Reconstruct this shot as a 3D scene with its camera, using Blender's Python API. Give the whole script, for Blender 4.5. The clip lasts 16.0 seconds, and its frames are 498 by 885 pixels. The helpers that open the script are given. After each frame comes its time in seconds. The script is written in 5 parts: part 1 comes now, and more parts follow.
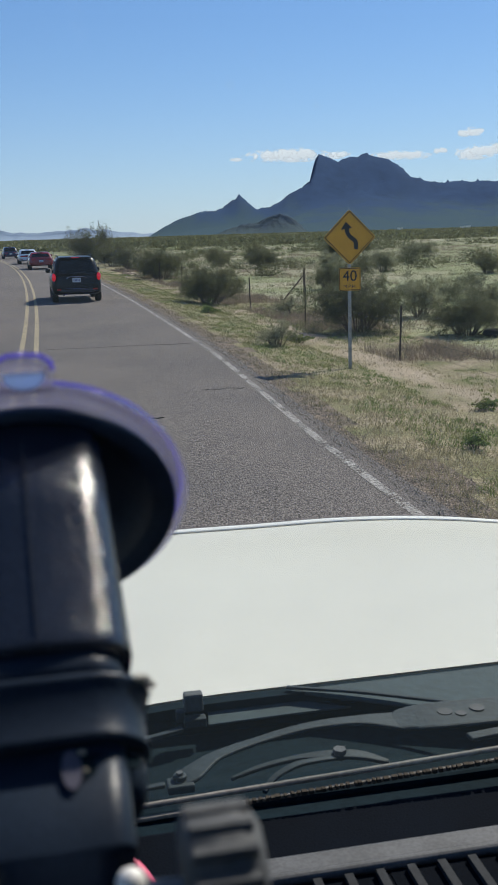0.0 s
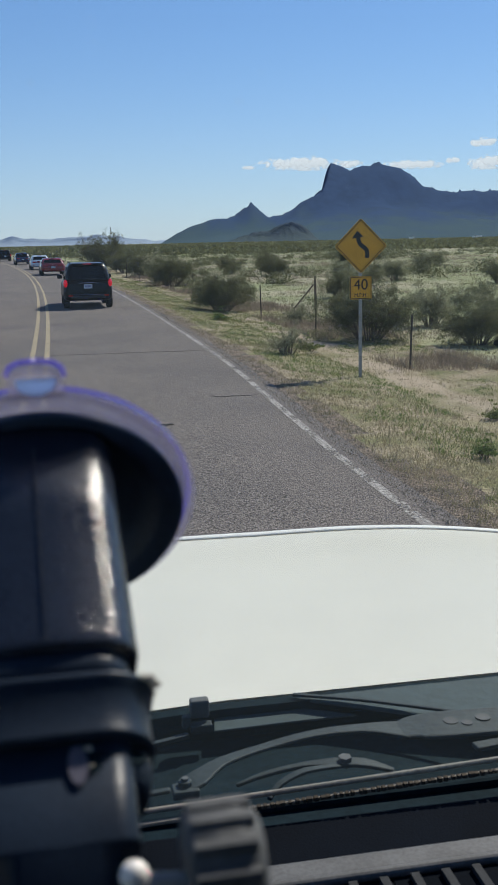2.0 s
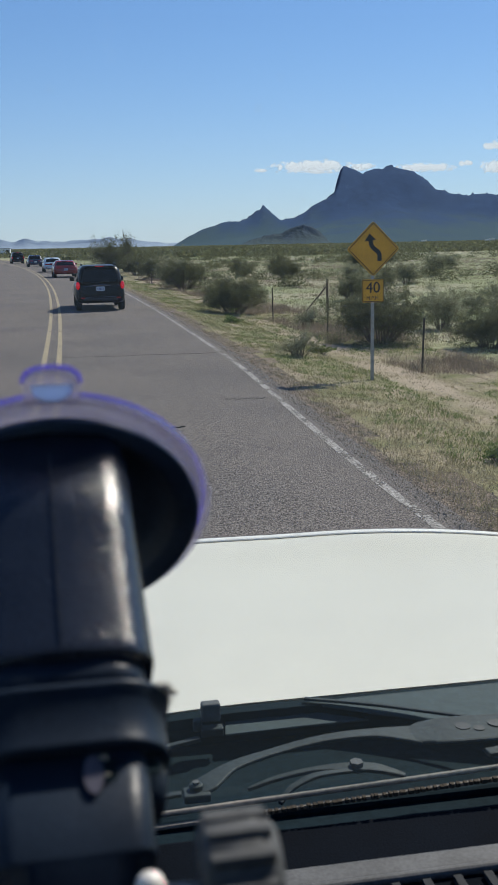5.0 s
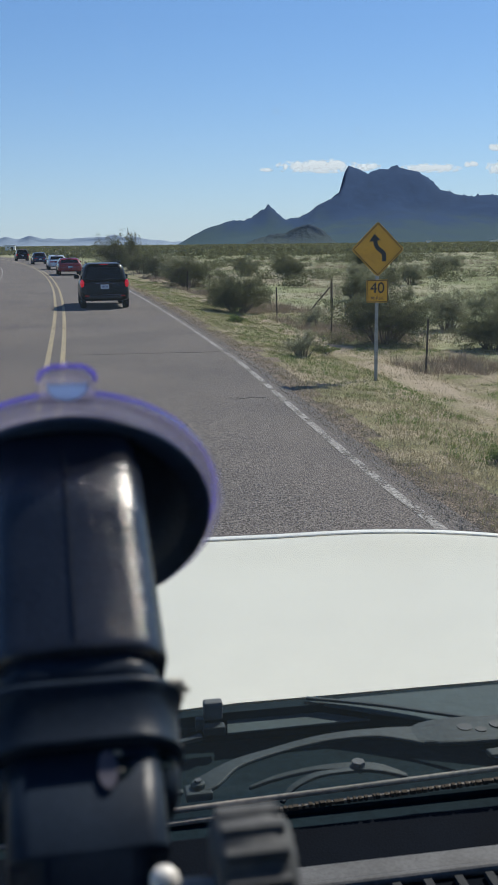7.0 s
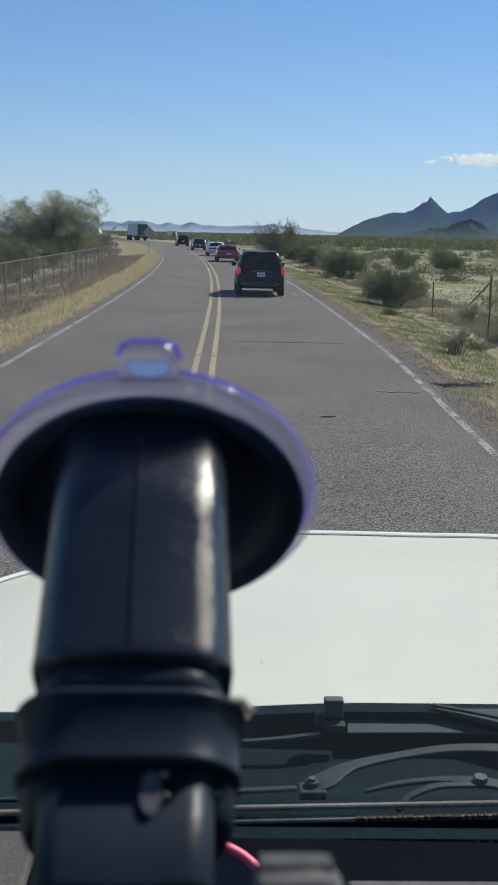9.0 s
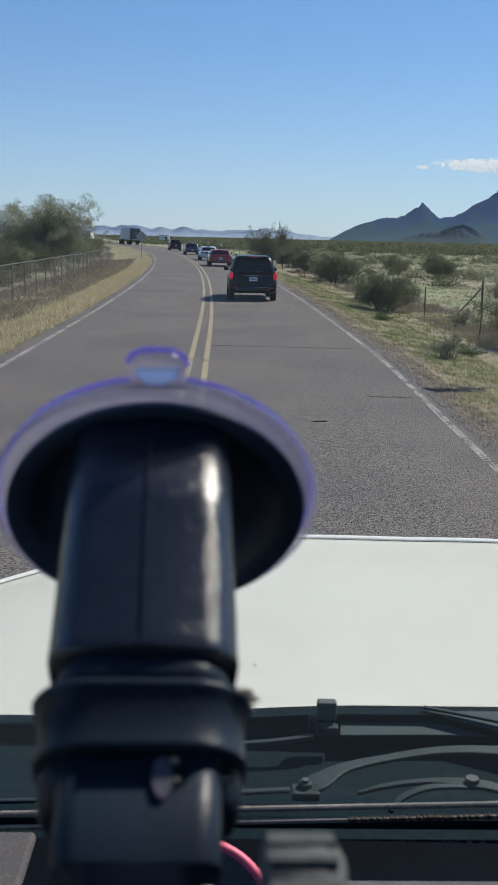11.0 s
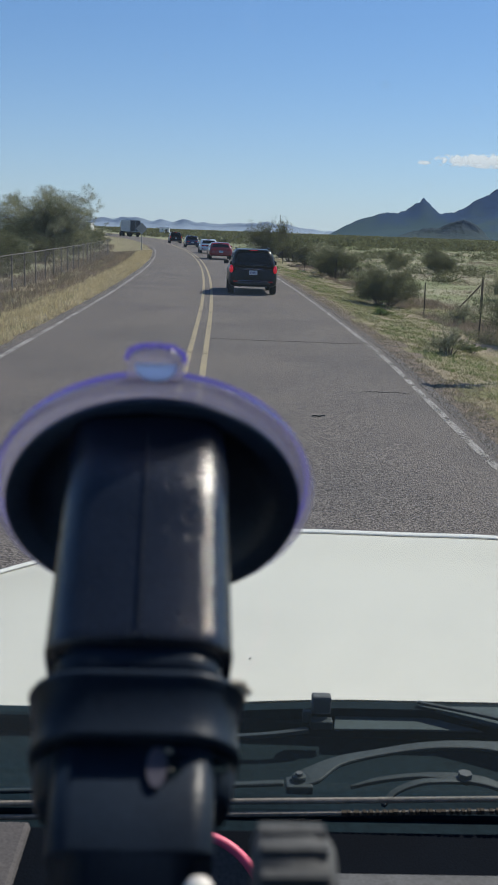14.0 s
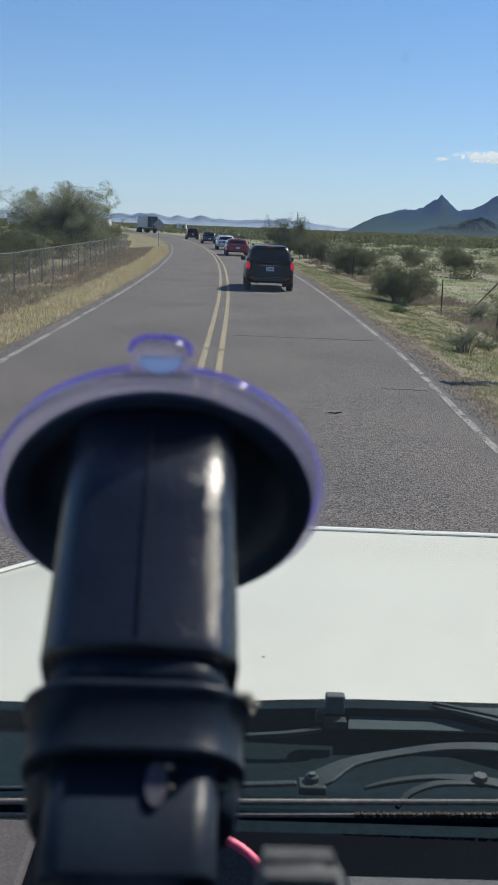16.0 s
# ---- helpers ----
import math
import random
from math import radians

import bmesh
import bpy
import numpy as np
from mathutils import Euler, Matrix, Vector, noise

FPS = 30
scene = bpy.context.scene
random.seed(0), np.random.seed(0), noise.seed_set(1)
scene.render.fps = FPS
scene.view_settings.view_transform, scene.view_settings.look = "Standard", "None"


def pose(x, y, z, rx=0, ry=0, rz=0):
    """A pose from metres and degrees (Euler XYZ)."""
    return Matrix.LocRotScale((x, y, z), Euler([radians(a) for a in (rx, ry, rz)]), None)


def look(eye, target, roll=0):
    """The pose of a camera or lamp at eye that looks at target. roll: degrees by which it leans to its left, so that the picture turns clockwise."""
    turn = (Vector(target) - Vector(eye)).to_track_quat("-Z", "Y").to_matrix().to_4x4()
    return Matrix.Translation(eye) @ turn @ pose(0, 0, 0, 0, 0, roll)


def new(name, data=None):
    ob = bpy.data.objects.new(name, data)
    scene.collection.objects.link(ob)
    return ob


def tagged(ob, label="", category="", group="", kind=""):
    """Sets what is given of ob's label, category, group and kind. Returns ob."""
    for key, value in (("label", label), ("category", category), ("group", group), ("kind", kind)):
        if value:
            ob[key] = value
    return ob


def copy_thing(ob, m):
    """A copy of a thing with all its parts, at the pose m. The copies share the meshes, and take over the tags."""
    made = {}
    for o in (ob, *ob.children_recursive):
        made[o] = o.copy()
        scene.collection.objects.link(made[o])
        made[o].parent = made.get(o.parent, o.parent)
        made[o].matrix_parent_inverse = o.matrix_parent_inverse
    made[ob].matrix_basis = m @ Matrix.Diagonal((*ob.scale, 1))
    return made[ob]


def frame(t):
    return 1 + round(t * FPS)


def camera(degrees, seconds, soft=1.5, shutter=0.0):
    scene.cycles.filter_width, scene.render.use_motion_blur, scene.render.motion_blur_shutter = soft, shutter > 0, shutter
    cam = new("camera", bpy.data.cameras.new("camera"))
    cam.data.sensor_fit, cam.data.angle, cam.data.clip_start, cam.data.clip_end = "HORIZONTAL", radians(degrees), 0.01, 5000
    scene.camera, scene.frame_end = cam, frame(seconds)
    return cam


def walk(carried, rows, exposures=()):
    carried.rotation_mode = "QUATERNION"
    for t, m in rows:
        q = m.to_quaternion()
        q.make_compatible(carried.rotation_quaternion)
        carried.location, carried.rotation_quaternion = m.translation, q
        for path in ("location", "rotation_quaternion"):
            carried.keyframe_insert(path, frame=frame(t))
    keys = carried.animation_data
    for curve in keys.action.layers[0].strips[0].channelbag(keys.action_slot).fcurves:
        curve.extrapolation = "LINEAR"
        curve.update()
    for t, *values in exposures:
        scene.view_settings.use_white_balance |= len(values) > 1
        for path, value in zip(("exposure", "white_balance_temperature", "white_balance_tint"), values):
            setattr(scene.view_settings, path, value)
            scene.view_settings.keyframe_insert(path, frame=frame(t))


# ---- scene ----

# camera: held in the cab of a tall van, close behind its windscreen
cam = camera(27.66, 16.0, soft=1.15)
cam.data.dof.use_dof, cam.data.dof.focus_distance, cam.data.dof.aperture_fstop = True, 30.0, 44.0
PATH = [
    (0, -0.0072, -0.0044, 2.3510, -11.43, -11.70, 1.66),
    (0.5, -0.0074, -0.0061, 2.3511, -11.51, -11.57, 1.77),
    (1, -0.0077, -0.0081, 2.3516, -11.24, -11.49, 1.70),
    (1.5, -0.0075, -0.0084, 2.3516, -10.86, -11.37, 1.43),
    (2, -0.0074, -0.0098, 2.3518, -10.79, -11.26, 1.18),
    (2.5, -0.0071, -0.0085, 2.3521, -10.58, -11.43, 1.30),
    (3, -0.0077, -0.0086, 2.3523, -10.72, -11.32, 1.47),
    (3.5, -0.0079, -0.0069, 2.3520, -10.80, -11.30, 1.58),
    (4, -0.0081, -0.0089, 2.3527, -10.56, -11.23, 1.36),
    (6.5, -0.0098, -0.0068, 2.3524, -9.82, -11.02, 0.99),
    (7, -0.0112, -0.0097, 2.3532, -9.86, -11.14, 0.60),
    (7.5, -0.0098, -0.0081, 2.3528, -9.46, -11.12, 0.21),
    (8, -0.0051, -0.0022, 2.3515, -7.54, -11.38, -0.29),
    (8.5, 0.0022, 0.0135, 2.3486, -4.04, -11.61, -0.65),
    (9, 0.0041, 0.0139, 2.3484, -1.07, -11.71, -1.16),
    (9.5, 0.0022, 0.0082, 2.3505, -1.74, -11.43, -1.11),
    (10, -0.0001, 0.0059, 2.3504, -1.67, -11.33, -1.34),
    (12.5, 0.0032, 0.0003, 2.3513, -1.31, -11.70, -1.29),
    (13, 0.0019, 0.0003, 2.3518, -1.39, -11.72, -1.52),
    (13.5, 0.0016, 0.0015, 2.3515, -1.45, -11.83, -1.66),
    (14, 0.0013, 0.0007, 2.3516, -1.47, -11.81, -2.02),
    (14.5, 0.0022, 0.0125, 2.3493, -1.02, -11.80, -2.13),
    (15, 0.0020, 0.0116, 2.3499, -0.99, -12.05, -1.98),
    (15.5, 0.0028, 0.0120, 2.3498, -0.78, -12.02, -1.66),
    (16, 0.0032, 0.0124, 2.3493, -0.52, -12.04, -2.17),
]
walk(cam, [(t, pose(x, y, z, 90 + pitch, roll, yaw)) for t, x, y, z, yaw, pitch, roll in PATH], [(0, 0.02), (8.0, 0.02), (8.5, 0.08), (10.2, 0.08), (12.3, -0.06), (13.0, -0.03), (14.0, -0.05), (14.5, 0.08), (16, 0.08)])

# ---------------------------------------------------------------- light
SUN_AZ, SUN_EL = 47.0, 44.0          # degrees right of the road's direction, and above the horizon
world = bpy.data.worlds.new("sky")
scene.world = world
world.use_nodes = True
wn = world.node_tree
sky = wn.nodes.new("ShaderNodeTexSky")
sky.sky_type = "NISHITA"
sky.sun_disc = False
sky.sun_elevation = radians(SUN_EL)
sky.sun_rotation = radians(SUN_AZ)
sky.air_density, sky.dust_density, sky.ozone_density = 1.0, 0.15, 2.5
wn.nodes["Background"].inputs["Strength"].default_value = 0.1
tone = wn.nodes.new("ShaderNodeMix")
tone.data_type, tone.blend_type = "RGBA", "MULTIPLY"
tone.inputs["Factor"].default_value = 1.0
tone.inputs["B"].default_value = (0.67, 0.845, 1.09, 1)
wn.links.new(sky.outputs["Color"], tone.inputs["A"])
# thin haze over the whole sky, whiter and thicker towards the horizon
up = wn.nodes.new("ShaderNodeSeparateXYZ")
wn.links.new(wn.nodes.new("ShaderNodeTexCoord").outputs["Generated"], up.inputs[0])


def by_height(a, b, z1, z0=-0.04):
    r = wn.nodes.new("ShaderNodeMapRange")
    r.interpolation_type = "SMOOTHSTEP"
    r.inputs["From Min"].default_value, r.inputs["From Max"].default_value = z0, z1
    r.inputs["To Min"].default_value, r.inputs["To Max"].default_value = a, b
    wn.links.new(up.outputs["Z"], r.inputs["Value"])
    return r.outputs["Result"]


hue = wn.nodes.new("ShaderNodeMix")
hue.data_type = "RGBA"
hue.inputs["A"].default_value, hue.inputs["B"].default_value = (5.8, 6.75, 9.0, 1), (2.15, 4.0, 8.4, 1)
wn.links.new(by_height(0.0, 1.0, 0.24), hue.inputs["Factor"])
haze = wn.nodes.new("ShaderNodeMix")
haze.data_type = "RGBA"
wn.links.new(by_height(0.54, 0.28, 0.2), haze.inputs["Factor"])
wn.links.new(hue.outputs["Result"], haze.inputs["B"])
wn.links.new(tone.outputs["Result"], haze.inputs["A"])
deep = wn.nodes.new("ShaderNodeMix")
deep.data_type, deep.blend_type = "RGBA", "MULTIPLY"
deep.inputs["B"].default_value = (0.3, 0.36, 0.46, 1)
wn.links.new(by_height(0.0, 1.0, 0.95, 0.3), deep.inputs["Factor"])
wn.links.new(haze.outputs["Result"], deep.inputs["A"])
wn.links.new(deep.outputs["Result"], wn.nodes["Background"].inputs["Color"])
sun_data = bpy.data.lights.new("sun", "SUN")
sun_data.energy, sun_data.angle, sun_data.color = 4.7, radians(0.53), (1.0, 0.94, 0.83)
sun = new("sun", sun_data)
sd = Vector((math.sin(radians(SUN_AZ)) * math.cos(radians(SUN_EL)), math.cos(radians(SUN_AZ)) * math.cos(radians(SUN_EL)), math.sin(radians(SUN_EL))))
sun.matrix_world = look(sd * 50, (0, 0, 0))
scene.view_settings.exposure = 0.0

# ---------------------------------------------------------------- materials
def mat(name, color, rough=0.6, metal=0.0, vary=0.15, scale=6.0, fine=60.0, bump=0.1, dist=0.01, second=None, island=0.0, coat=0.0, spec=0.5, trans=0.0, rand=0.0, hard=0.25):
    """Noise at two scales over a base colour; second: a colour that comes through in patches."""
    m = bpy.data.materials.new(name)
    m.use_nodes = True
    nt = m.node_tree
    b = nt.nodes["Principled BSDF"]
    b.inputs["Roughness"].default_value, b.inputs["Metallic"].default_value = rough, metal
    b.inputs["Coat Weight"].default_value, b.inputs["Specular IOR Level"].default_value = coat, spec
    b.inputs["Transmission Weight"].default_value = trans
    geo = nt.nodes.new("ShaderNodeNewGeometry")

    def noise_at(s, detail):
        n = nt.nodes.new("ShaderNodeTexNoise")
        n.inputs["Scale"].default_value, n.inputs["Detail"].default_value = s, detail
        nt.links.new(geo.outputs["Position"], n.inputs["Vector"])
        return n

    big, small = noise_at(scale, 4), noise_at(fine, 3)
    ramp = nt.nodes.new("ShaderNodeMapRange")
    ramp.inputs["From Min"].default_value, ramp.inputs["From Max"].default_value = 0.4, 0.62
    nt.links.new(big.outputs["Fac"], ramp.inputs["Value"])
    mix = nt.nodes.new("ShaderNodeMix")
    mix.data_type = "RGBA"
    c2 = second if second else tuple(c * (1 - vary) for c in color)
    mix.inputs["A"].default_value, mix.inputs["B"].default_value = (*color, 1), (*c2, 1)
    nt.links.new(ramp.outputs["Result"], mix.inputs["Factor"])
    hsv = nt.nodes.new("ShaderNodeHueSaturation")
    nt.links.new(mix.outputs["Result"], hsv.inputs["Color"])
    val = nt.nodes.new("ShaderNodeMapRange")
    val.inputs["From Min"].default_value, val.inputs["From Max"].default_value = 0.5 - hard, 0.5 + hard
    val.inputs["To Min"].default_value, val.inputs["To Max"].default_value = 1 - vary, 1 + vary
    nt.links.new(small.outputs["Fac"], val.inputs["Value"])
    out = val.outputs["Result"]
    for amount, socket in ((island, geo.outputs["Random Per Island"]), (rand, None)):
        if amount:
            if socket is None:
                socket = nt.nodes.new("ShaderNodeObjectInfo").outputs["Random"]
            r = nt.nodes.new("ShaderNodeMapRange")
            r.inputs["To Min"].default_value, r.inputs["To Max"].default_value = 1 - amount, 1 + amount
            nt.links.new(socket, r.inputs["Value"])
            mul = nt.nodes.new("ShaderNodeMath")
            mul.operation = "MULTIPLY"
            nt.links.new(out, mul.inputs[0])
            nt.links.new(r.outputs["Result"], mul.inputs[1])
            out = mul.outputs[0]
    nt.links.new(out, hsv.inputs["Value"])
    nt.links.new(hsv.outputs["Color"], b.inputs["Base Color"])
    if bump:
        bp = nt.nodes.new("ShaderNodeBump")
        bp.inputs["Strength"].default_value, bp.inputs["Distance"].default_value = bump, dist
        nt.links.new(small.outputs["Fac"], bp.inputs["Height"])
        nt.links.new(bp.outputs["Normal"], b.inputs["Normal"])
    return m


def leaf_mat(name, color, second, island=0.45):
    m = mat(name, color, 0.7, 0, 0.1, 1.2, 8, 0, second=second, island=island, spec=0.2)
    nt = m.node_tree
    b = nt.nodes["Principled BSDF"]
    tr = nt.nodes.new("ShaderNodeBsdfTranslucent")
    mx = nt.nodes.new("ShaderNodeMixShader")
    mx.inputs["Fac"].default_value = 0.4
    nt.links.new(b.inputs["Base Color"].links[0].from_socket, tr.inputs["Color"])
    nt.links.new(b.outputs["BSDF"], mx.inputs[1])
    nt.links.new(tr.outputs["BSDF"], mx.inputs[2])
    nt.links.new(mx.outputs["Shader"], nt.nodes["Material Output"].inputs["Surface"])
    return m


def clear_mat(name, tint, gloss, body=0.0, body_color=(0.5, 0.5, 0.6), rough=0.02):
    """Thin clear sheet: light passes, with a little gloss and a milky share."""
    m = bpy.data.materials.new(name)
    m.use_nodes = True
    nt = m.node_tree
    nt.nodes.remove(nt.nodes["Principled BSDF"])
    tr, gl, df = nt.nodes.new("ShaderNodeBsdfTransparent"), nt.nodes.new("ShaderNodeBsdfGlossy"), nt.nodes.new("ShaderNodeBsdfTranslucent")
    tr.inputs["Color"].default_value = (*tint, 1)
    gl.inputs["Roughness"].default_value = rough
    df.inputs["Color"].default_value = (*body_color, 1)
    a, b = nt.nodes.new("ShaderNodeMixShader"), nt.nodes.new("ShaderNodeMixShader")
    a.inputs["Fac"].default_value, b.inputs["Fac"].default_value = gloss, body
    nt.links.new(tr.outputs["BSDF"], a.inputs[1])
    nt.links.new(gl.outputs["BSDF"], a.inputs[2])
    nt.links.new(a.outputs["Shader"], b.inputs[1])
    nt.links.new(df.outputs["BSDF"], b.inputs[2])
    nt.links.new(b.outputs["Shader"], nt.nodes["Material Output"].inputs["Surface"])
    return m


ASPHALT = mat("asphalt", (0.157, 0.130, 0.119), 0.88, 0, 0.75, 0.3, 56, 1.0, 0.015, second=(0.127, 0.107, 0.101), spec=0.3, hard=0.13)
PAINT_W = mat("road_paint_white", (0.36, 0.33, 0.31), 0.85, 0, 0.5, 22, 60, 0.5, 0.008, second=(0.22, 0.19, 0.175), hard=0.15)
PAINT_Y = mat("road_paint_yellow", (0.42, 0.33, 0.19), 0.85, 0, 0.4, 18, 60, 0.4, 0.006, second=(0.24, 0.195, 0.145), hard=0.15)
GRAVEL = mat("gravel", (0.235, 0.18, 0.14), 0.95, 0, 0.7, 3.5, 45, 1.0, 0.025, second=(0.14, 0.112, 0.09), spec=0.1, hard=0.13)
VERGE = mat("verge_soil", (0.34, 0.275, 0.19), 0.95, 0, 0.5, 0.8, 30, 0.9, 0.03, second=(0.205, 0.195, 0.095), spec=0.1, hard=0.15)
PLAIN = mat("desert_ground", (0.37, 0.33, 0.23), 0.95, 0, 0.45, 0.09, 5, 0.8, 0.05, second=(0.24, 0.26, 0.13), spec=0.1, hard=0.2)
# rock colours have the blue of distance haze mixed in
ROCK = mat("haze_tinted_rock", (0.060, 0.102, 0.195), 0.95, 0, 0.12, 0.012, 0.05, 0.25, 4, second=(0.056, 0.094, 0.176), spec=0.02)
# knoll: darker rock, with some painted haze blue in both tones
ROCK_NEAR = mat("haze_tinted_dark_rock", (0.05, 0.072, 0.105), 0.95, 0, 0.3, 0.02, 0.09, 0.6, 5, second=(0.048, 0.068, 0.085), spec=0.05)
STRAW = leaf_mat("dry_grass", (0.39, 0.325, 0.215), (0.25, 0.225, 0.125))
STRAW_P = leaf_mat("pale_plain_grass", (0.38, 0.34, 0.22), (0.28, 0.27, 0.15))
STRAW_Y = leaf_mat("yellow_dry_grass", (0.7, 0.58, 0.36), (0.5, 0.4, 0.24))
GREEN = leaf_mat("green_grass", (0.15, 0.205, 0.065), (0.24, 0.25, 0.1))
PALE_GREEN = leaf_mat("pale_growth", (0.29, 0.31, 0.16), (0.2, 0.235, 0.105))
WEED = leaf_mat("brown_weed", (0.28, 0.215, 0.165), (0.2, 0.165, 0.13))
SHRUB = leaf_mat("shrub_leaf", (0.18, 0.175, 0.095), (0.10, 0.108, 0.055))
SHRUB_B = leaf_mat("pale_shrub_leaf", (0.34, 0.33, 0.21), (0.20, 0.205, 0.12))
TWIG = mat("twig", (0.14, 0.11, 0.085), 0.9, 0, 0.3, 5, 40, 0.2)
WHITE_PAINT = mat("white_car_paint", (0.725, 0.68, 0.575), 0.36, 0, 0.035, 1.3, 14, 0.0, spec=0.35)
# lighter copy of the white paint, imitating the edge catching the sun
LIP_LIT_PAINT = mat("white_paint_lit_edge", (0.86, 0.83, 0.77), 0.4, 0, 0.03, 1.3, 14, 0.0, spec=0.35)
BLACK_PLASTIC = mat("black_plastic", (0.021, 0.028, 0.044), 0.19, 0, 0.25, 30, 1300, 0.8, 0.0003, spec=0.75)
DISH_BLACK = mat("dish_black_plastic", (0.050, 0.080, 0.145), 0.40, 0, 0.2, 40, 900, 0.1, 0.0003, spec=0.3)
SMOOTH_BLACK = mat("smooth_black_plastic", (0.018, 0.029, 0.048), 0.38, 0, 0.2, 40, 1100, 0.3, 0.0003, spec=0.17)
DASH = mat("dash_vinyl", (0.002, 0.0045, 0.009), 0.95, 0, 0.3, 8, 420, 0.5, 0.001, spec=0.08)
COWL = mat("cowl_plastic", (0.008, 0.019, 0.026), 0.85, 0, 0.25, 5, 80, 0.12, spec=0.06)
TEAL_PANEL = mat("teal_grey_plastic", (0.034, 0.060, 0.068), 0.8, 0, 0.2, 5, 80, 0.1)
WIPER = mat("wiper_metal", (0.030, 0.042, 0.047), 0.65, 0.0, 0.2, 20, 150, 0.1, spec=0.25)
SEAL = mat("seal_strip", (0.27, 0.245, 0.205), 0.7, 0, 0.3, 12, 140, 0.2, 0.002)
GREY_KNOB = mat("grey_rubber", (0.085, 0.09, 0.095), 0.7, 0, 0.25, 30, 250, 0.3, 0.001)
PAD_GREY = mat("dusty_grey_vinyl", (0.075, 0.07, 0.07), 0.85, 0, 0.3, 9, 300, 0.4, 0.001, second=(0.11, 0.1, 0.095))
PINK = mat("pink_rubber", (0.75, 0.1, 0.2), 0.5, 0, 0.1, 30, 200, 0.1, 0.001)
LABEL_GREY = mat("lilac_sticker", (0.12, 0.115, 0.16), 0.6, 0, 0.2, 60, 500, 0.1, 0.0005)
DUST = mat("dust", (0.6, 0.57, 0.5), 0.95, 0, 0.2, 90, 400, 0.2, 0.001)
# faint blue milkiness imitates veiling glare, lifting the blacks behind the glass
GLASS = clear_mat("windscreen_glass", (0.94, 0.97, 0.96), 0.02, 0.006, (0.5, 0.66, 0.78))
TAB_LENS = clear_mat("tab_lens", (0.65, 0.78, 0.95), 0.15, 0.5, (0.62, 0.78, 1.0), 0.1)
LILAC = clear_mat("clear_vinyl", (0.84, 0.84, 0.88), 0.24, 0.24, (0.38, 0.37, 0.47), 0.06)
VIOLET = clear_mat("violet_vinyl_edge", (0.74, 0.71, 0.94), 0.22, 0.42, (0.20, 0.16, 0.80), 0.12)
RUBBER = mat("tyre_rubber", (0.02, 0.02, 0.02), 0.85, 0, 0.3, 9, 60, 0.3)
RIM = mat("alloy", (0.45, 0.46, 0.47), 0.35, 0.8, 0.15, 9, 60, 0.05)
CAR_BLACK = mat("black_car_paint", (0.004, 0.004, 0.006), 0.3, 0, 0.1, 2, 40, 0, spec=0.25)
CAR_RED = mat("red_car_paint", (0.26, 0.02, 0.025), 0.25, 0, 0.1, 2, 40, 0, coat=0.6)
CAR_WHITE = mat("pale_car_paint", (0.6, 0.66, 0.74), 0.25, 0, 0.05, 2, 40, 0, coat=0.6)
CAR_BLUE = mat("dark_blue_car_paint", (0.02, 0.03, 0.075), 0.25, 0, 0.1, 2, 40, 0, coat=0.6)
CAR_GLASS = mat("tinted_glass", (0.006, 0.007, 0.009), 0.08, 0, 0.1, 2, 30, 0, spec=0.3)
TRIM_BLACK = mat("black_trim", (0.03, 0.03, 0.032), 0.6, 0, 0.2, 12, 90, 0.1)
TAIL = mat("red_lens", (0.36, 0.012, 0.014), 0.15, 0, 0.1, 9, 60, 0, coat=0.8)
TAIL_LIT = mat("lit_red_lens", (0.30, 0.01, 0.016), 0.15, 0, 0.1, 9, 60, 0, coat=0.8)
TAIL_LIT.node_tree.nodes["Principled BSDF"].inputs["Emission Color"].default_value = (0.85, 0.008, 0.03, 1)
TAIL_LIT.node_tree.nodes["Principled BSDF"].inputs["Emission Strength"].default_value = 0.4
CHROME = mat("chrome", (0.7, 0.7, 0.72), 0.15, 1.0, 0.1, 9, 60, 0)
# non-metal white that paints a sun glint on the screw end
GLINT_WHITE = mat("glint_white", (0.92, 0.9, 0.87), 0.35, 0.0, 0.1, 9, 60, 0)
PLATE = mat("plate_white", (0.6, 0.63, 0.68), 0.5, 0, 0.1, 9, 60, 0)
PLATE_INK = mat("plate_ink", (0.08, 0.1, 0.25), 0.5, 0, 0.1, 9, 60, 0)
TRAILER = mat("trailer_panel", (0.05, 0.06, 0.075), 0.5, 0, 0.2, 1.5, 20, 0.05)
TRAILER_SIDE = mat("trailer_side", (0.35, 0.4, 0.46), 0.5, 0, 0.15, 0.6, 8, 0.05)
VENT_GREY = mat("vent_grey", (0.03, 0.033, 0.036), 0.8, 0, 0.25, 30, 250, 0.3, 0.001, spec=0.2)
BEAD = mat("seal_bead", (0.07, 0.06, 0.048), 0.85, 0, 0.3, 30, 250, 0.3, 0.001, spec=0.1)
SIGN_Y = mat("sign_yellow", (0.72, 0.36, 0.02), 0.45, 0, 0.12, 5, 60, 0.02)
SIGN_K = mat("sign_black", (0.015, 0.015, 0.015), 0.5, 0, 0.2, 9, 60, 0)
STEEL = mat("galvanised_steel", (0.36, 0.36, 0.35), 0.5, 0.6, 0.2, 9, 80, 0.1)
FENCE_GREY = mat("dull_zinc", (0.20, 0.175, 0.17), 0.7, 0.3, 0.2, 9, 80, 0.1)
POST = mat("rusty_post", (0.07, 0.06, 0.05), 0.85, 0, 0.3, 12, 90, 0.3)
WALL_WHITE = mat("white_siding", (0.78, 0.78, 0.76), 0.7, 0, 0.08, 0.5, 6, 0.05)
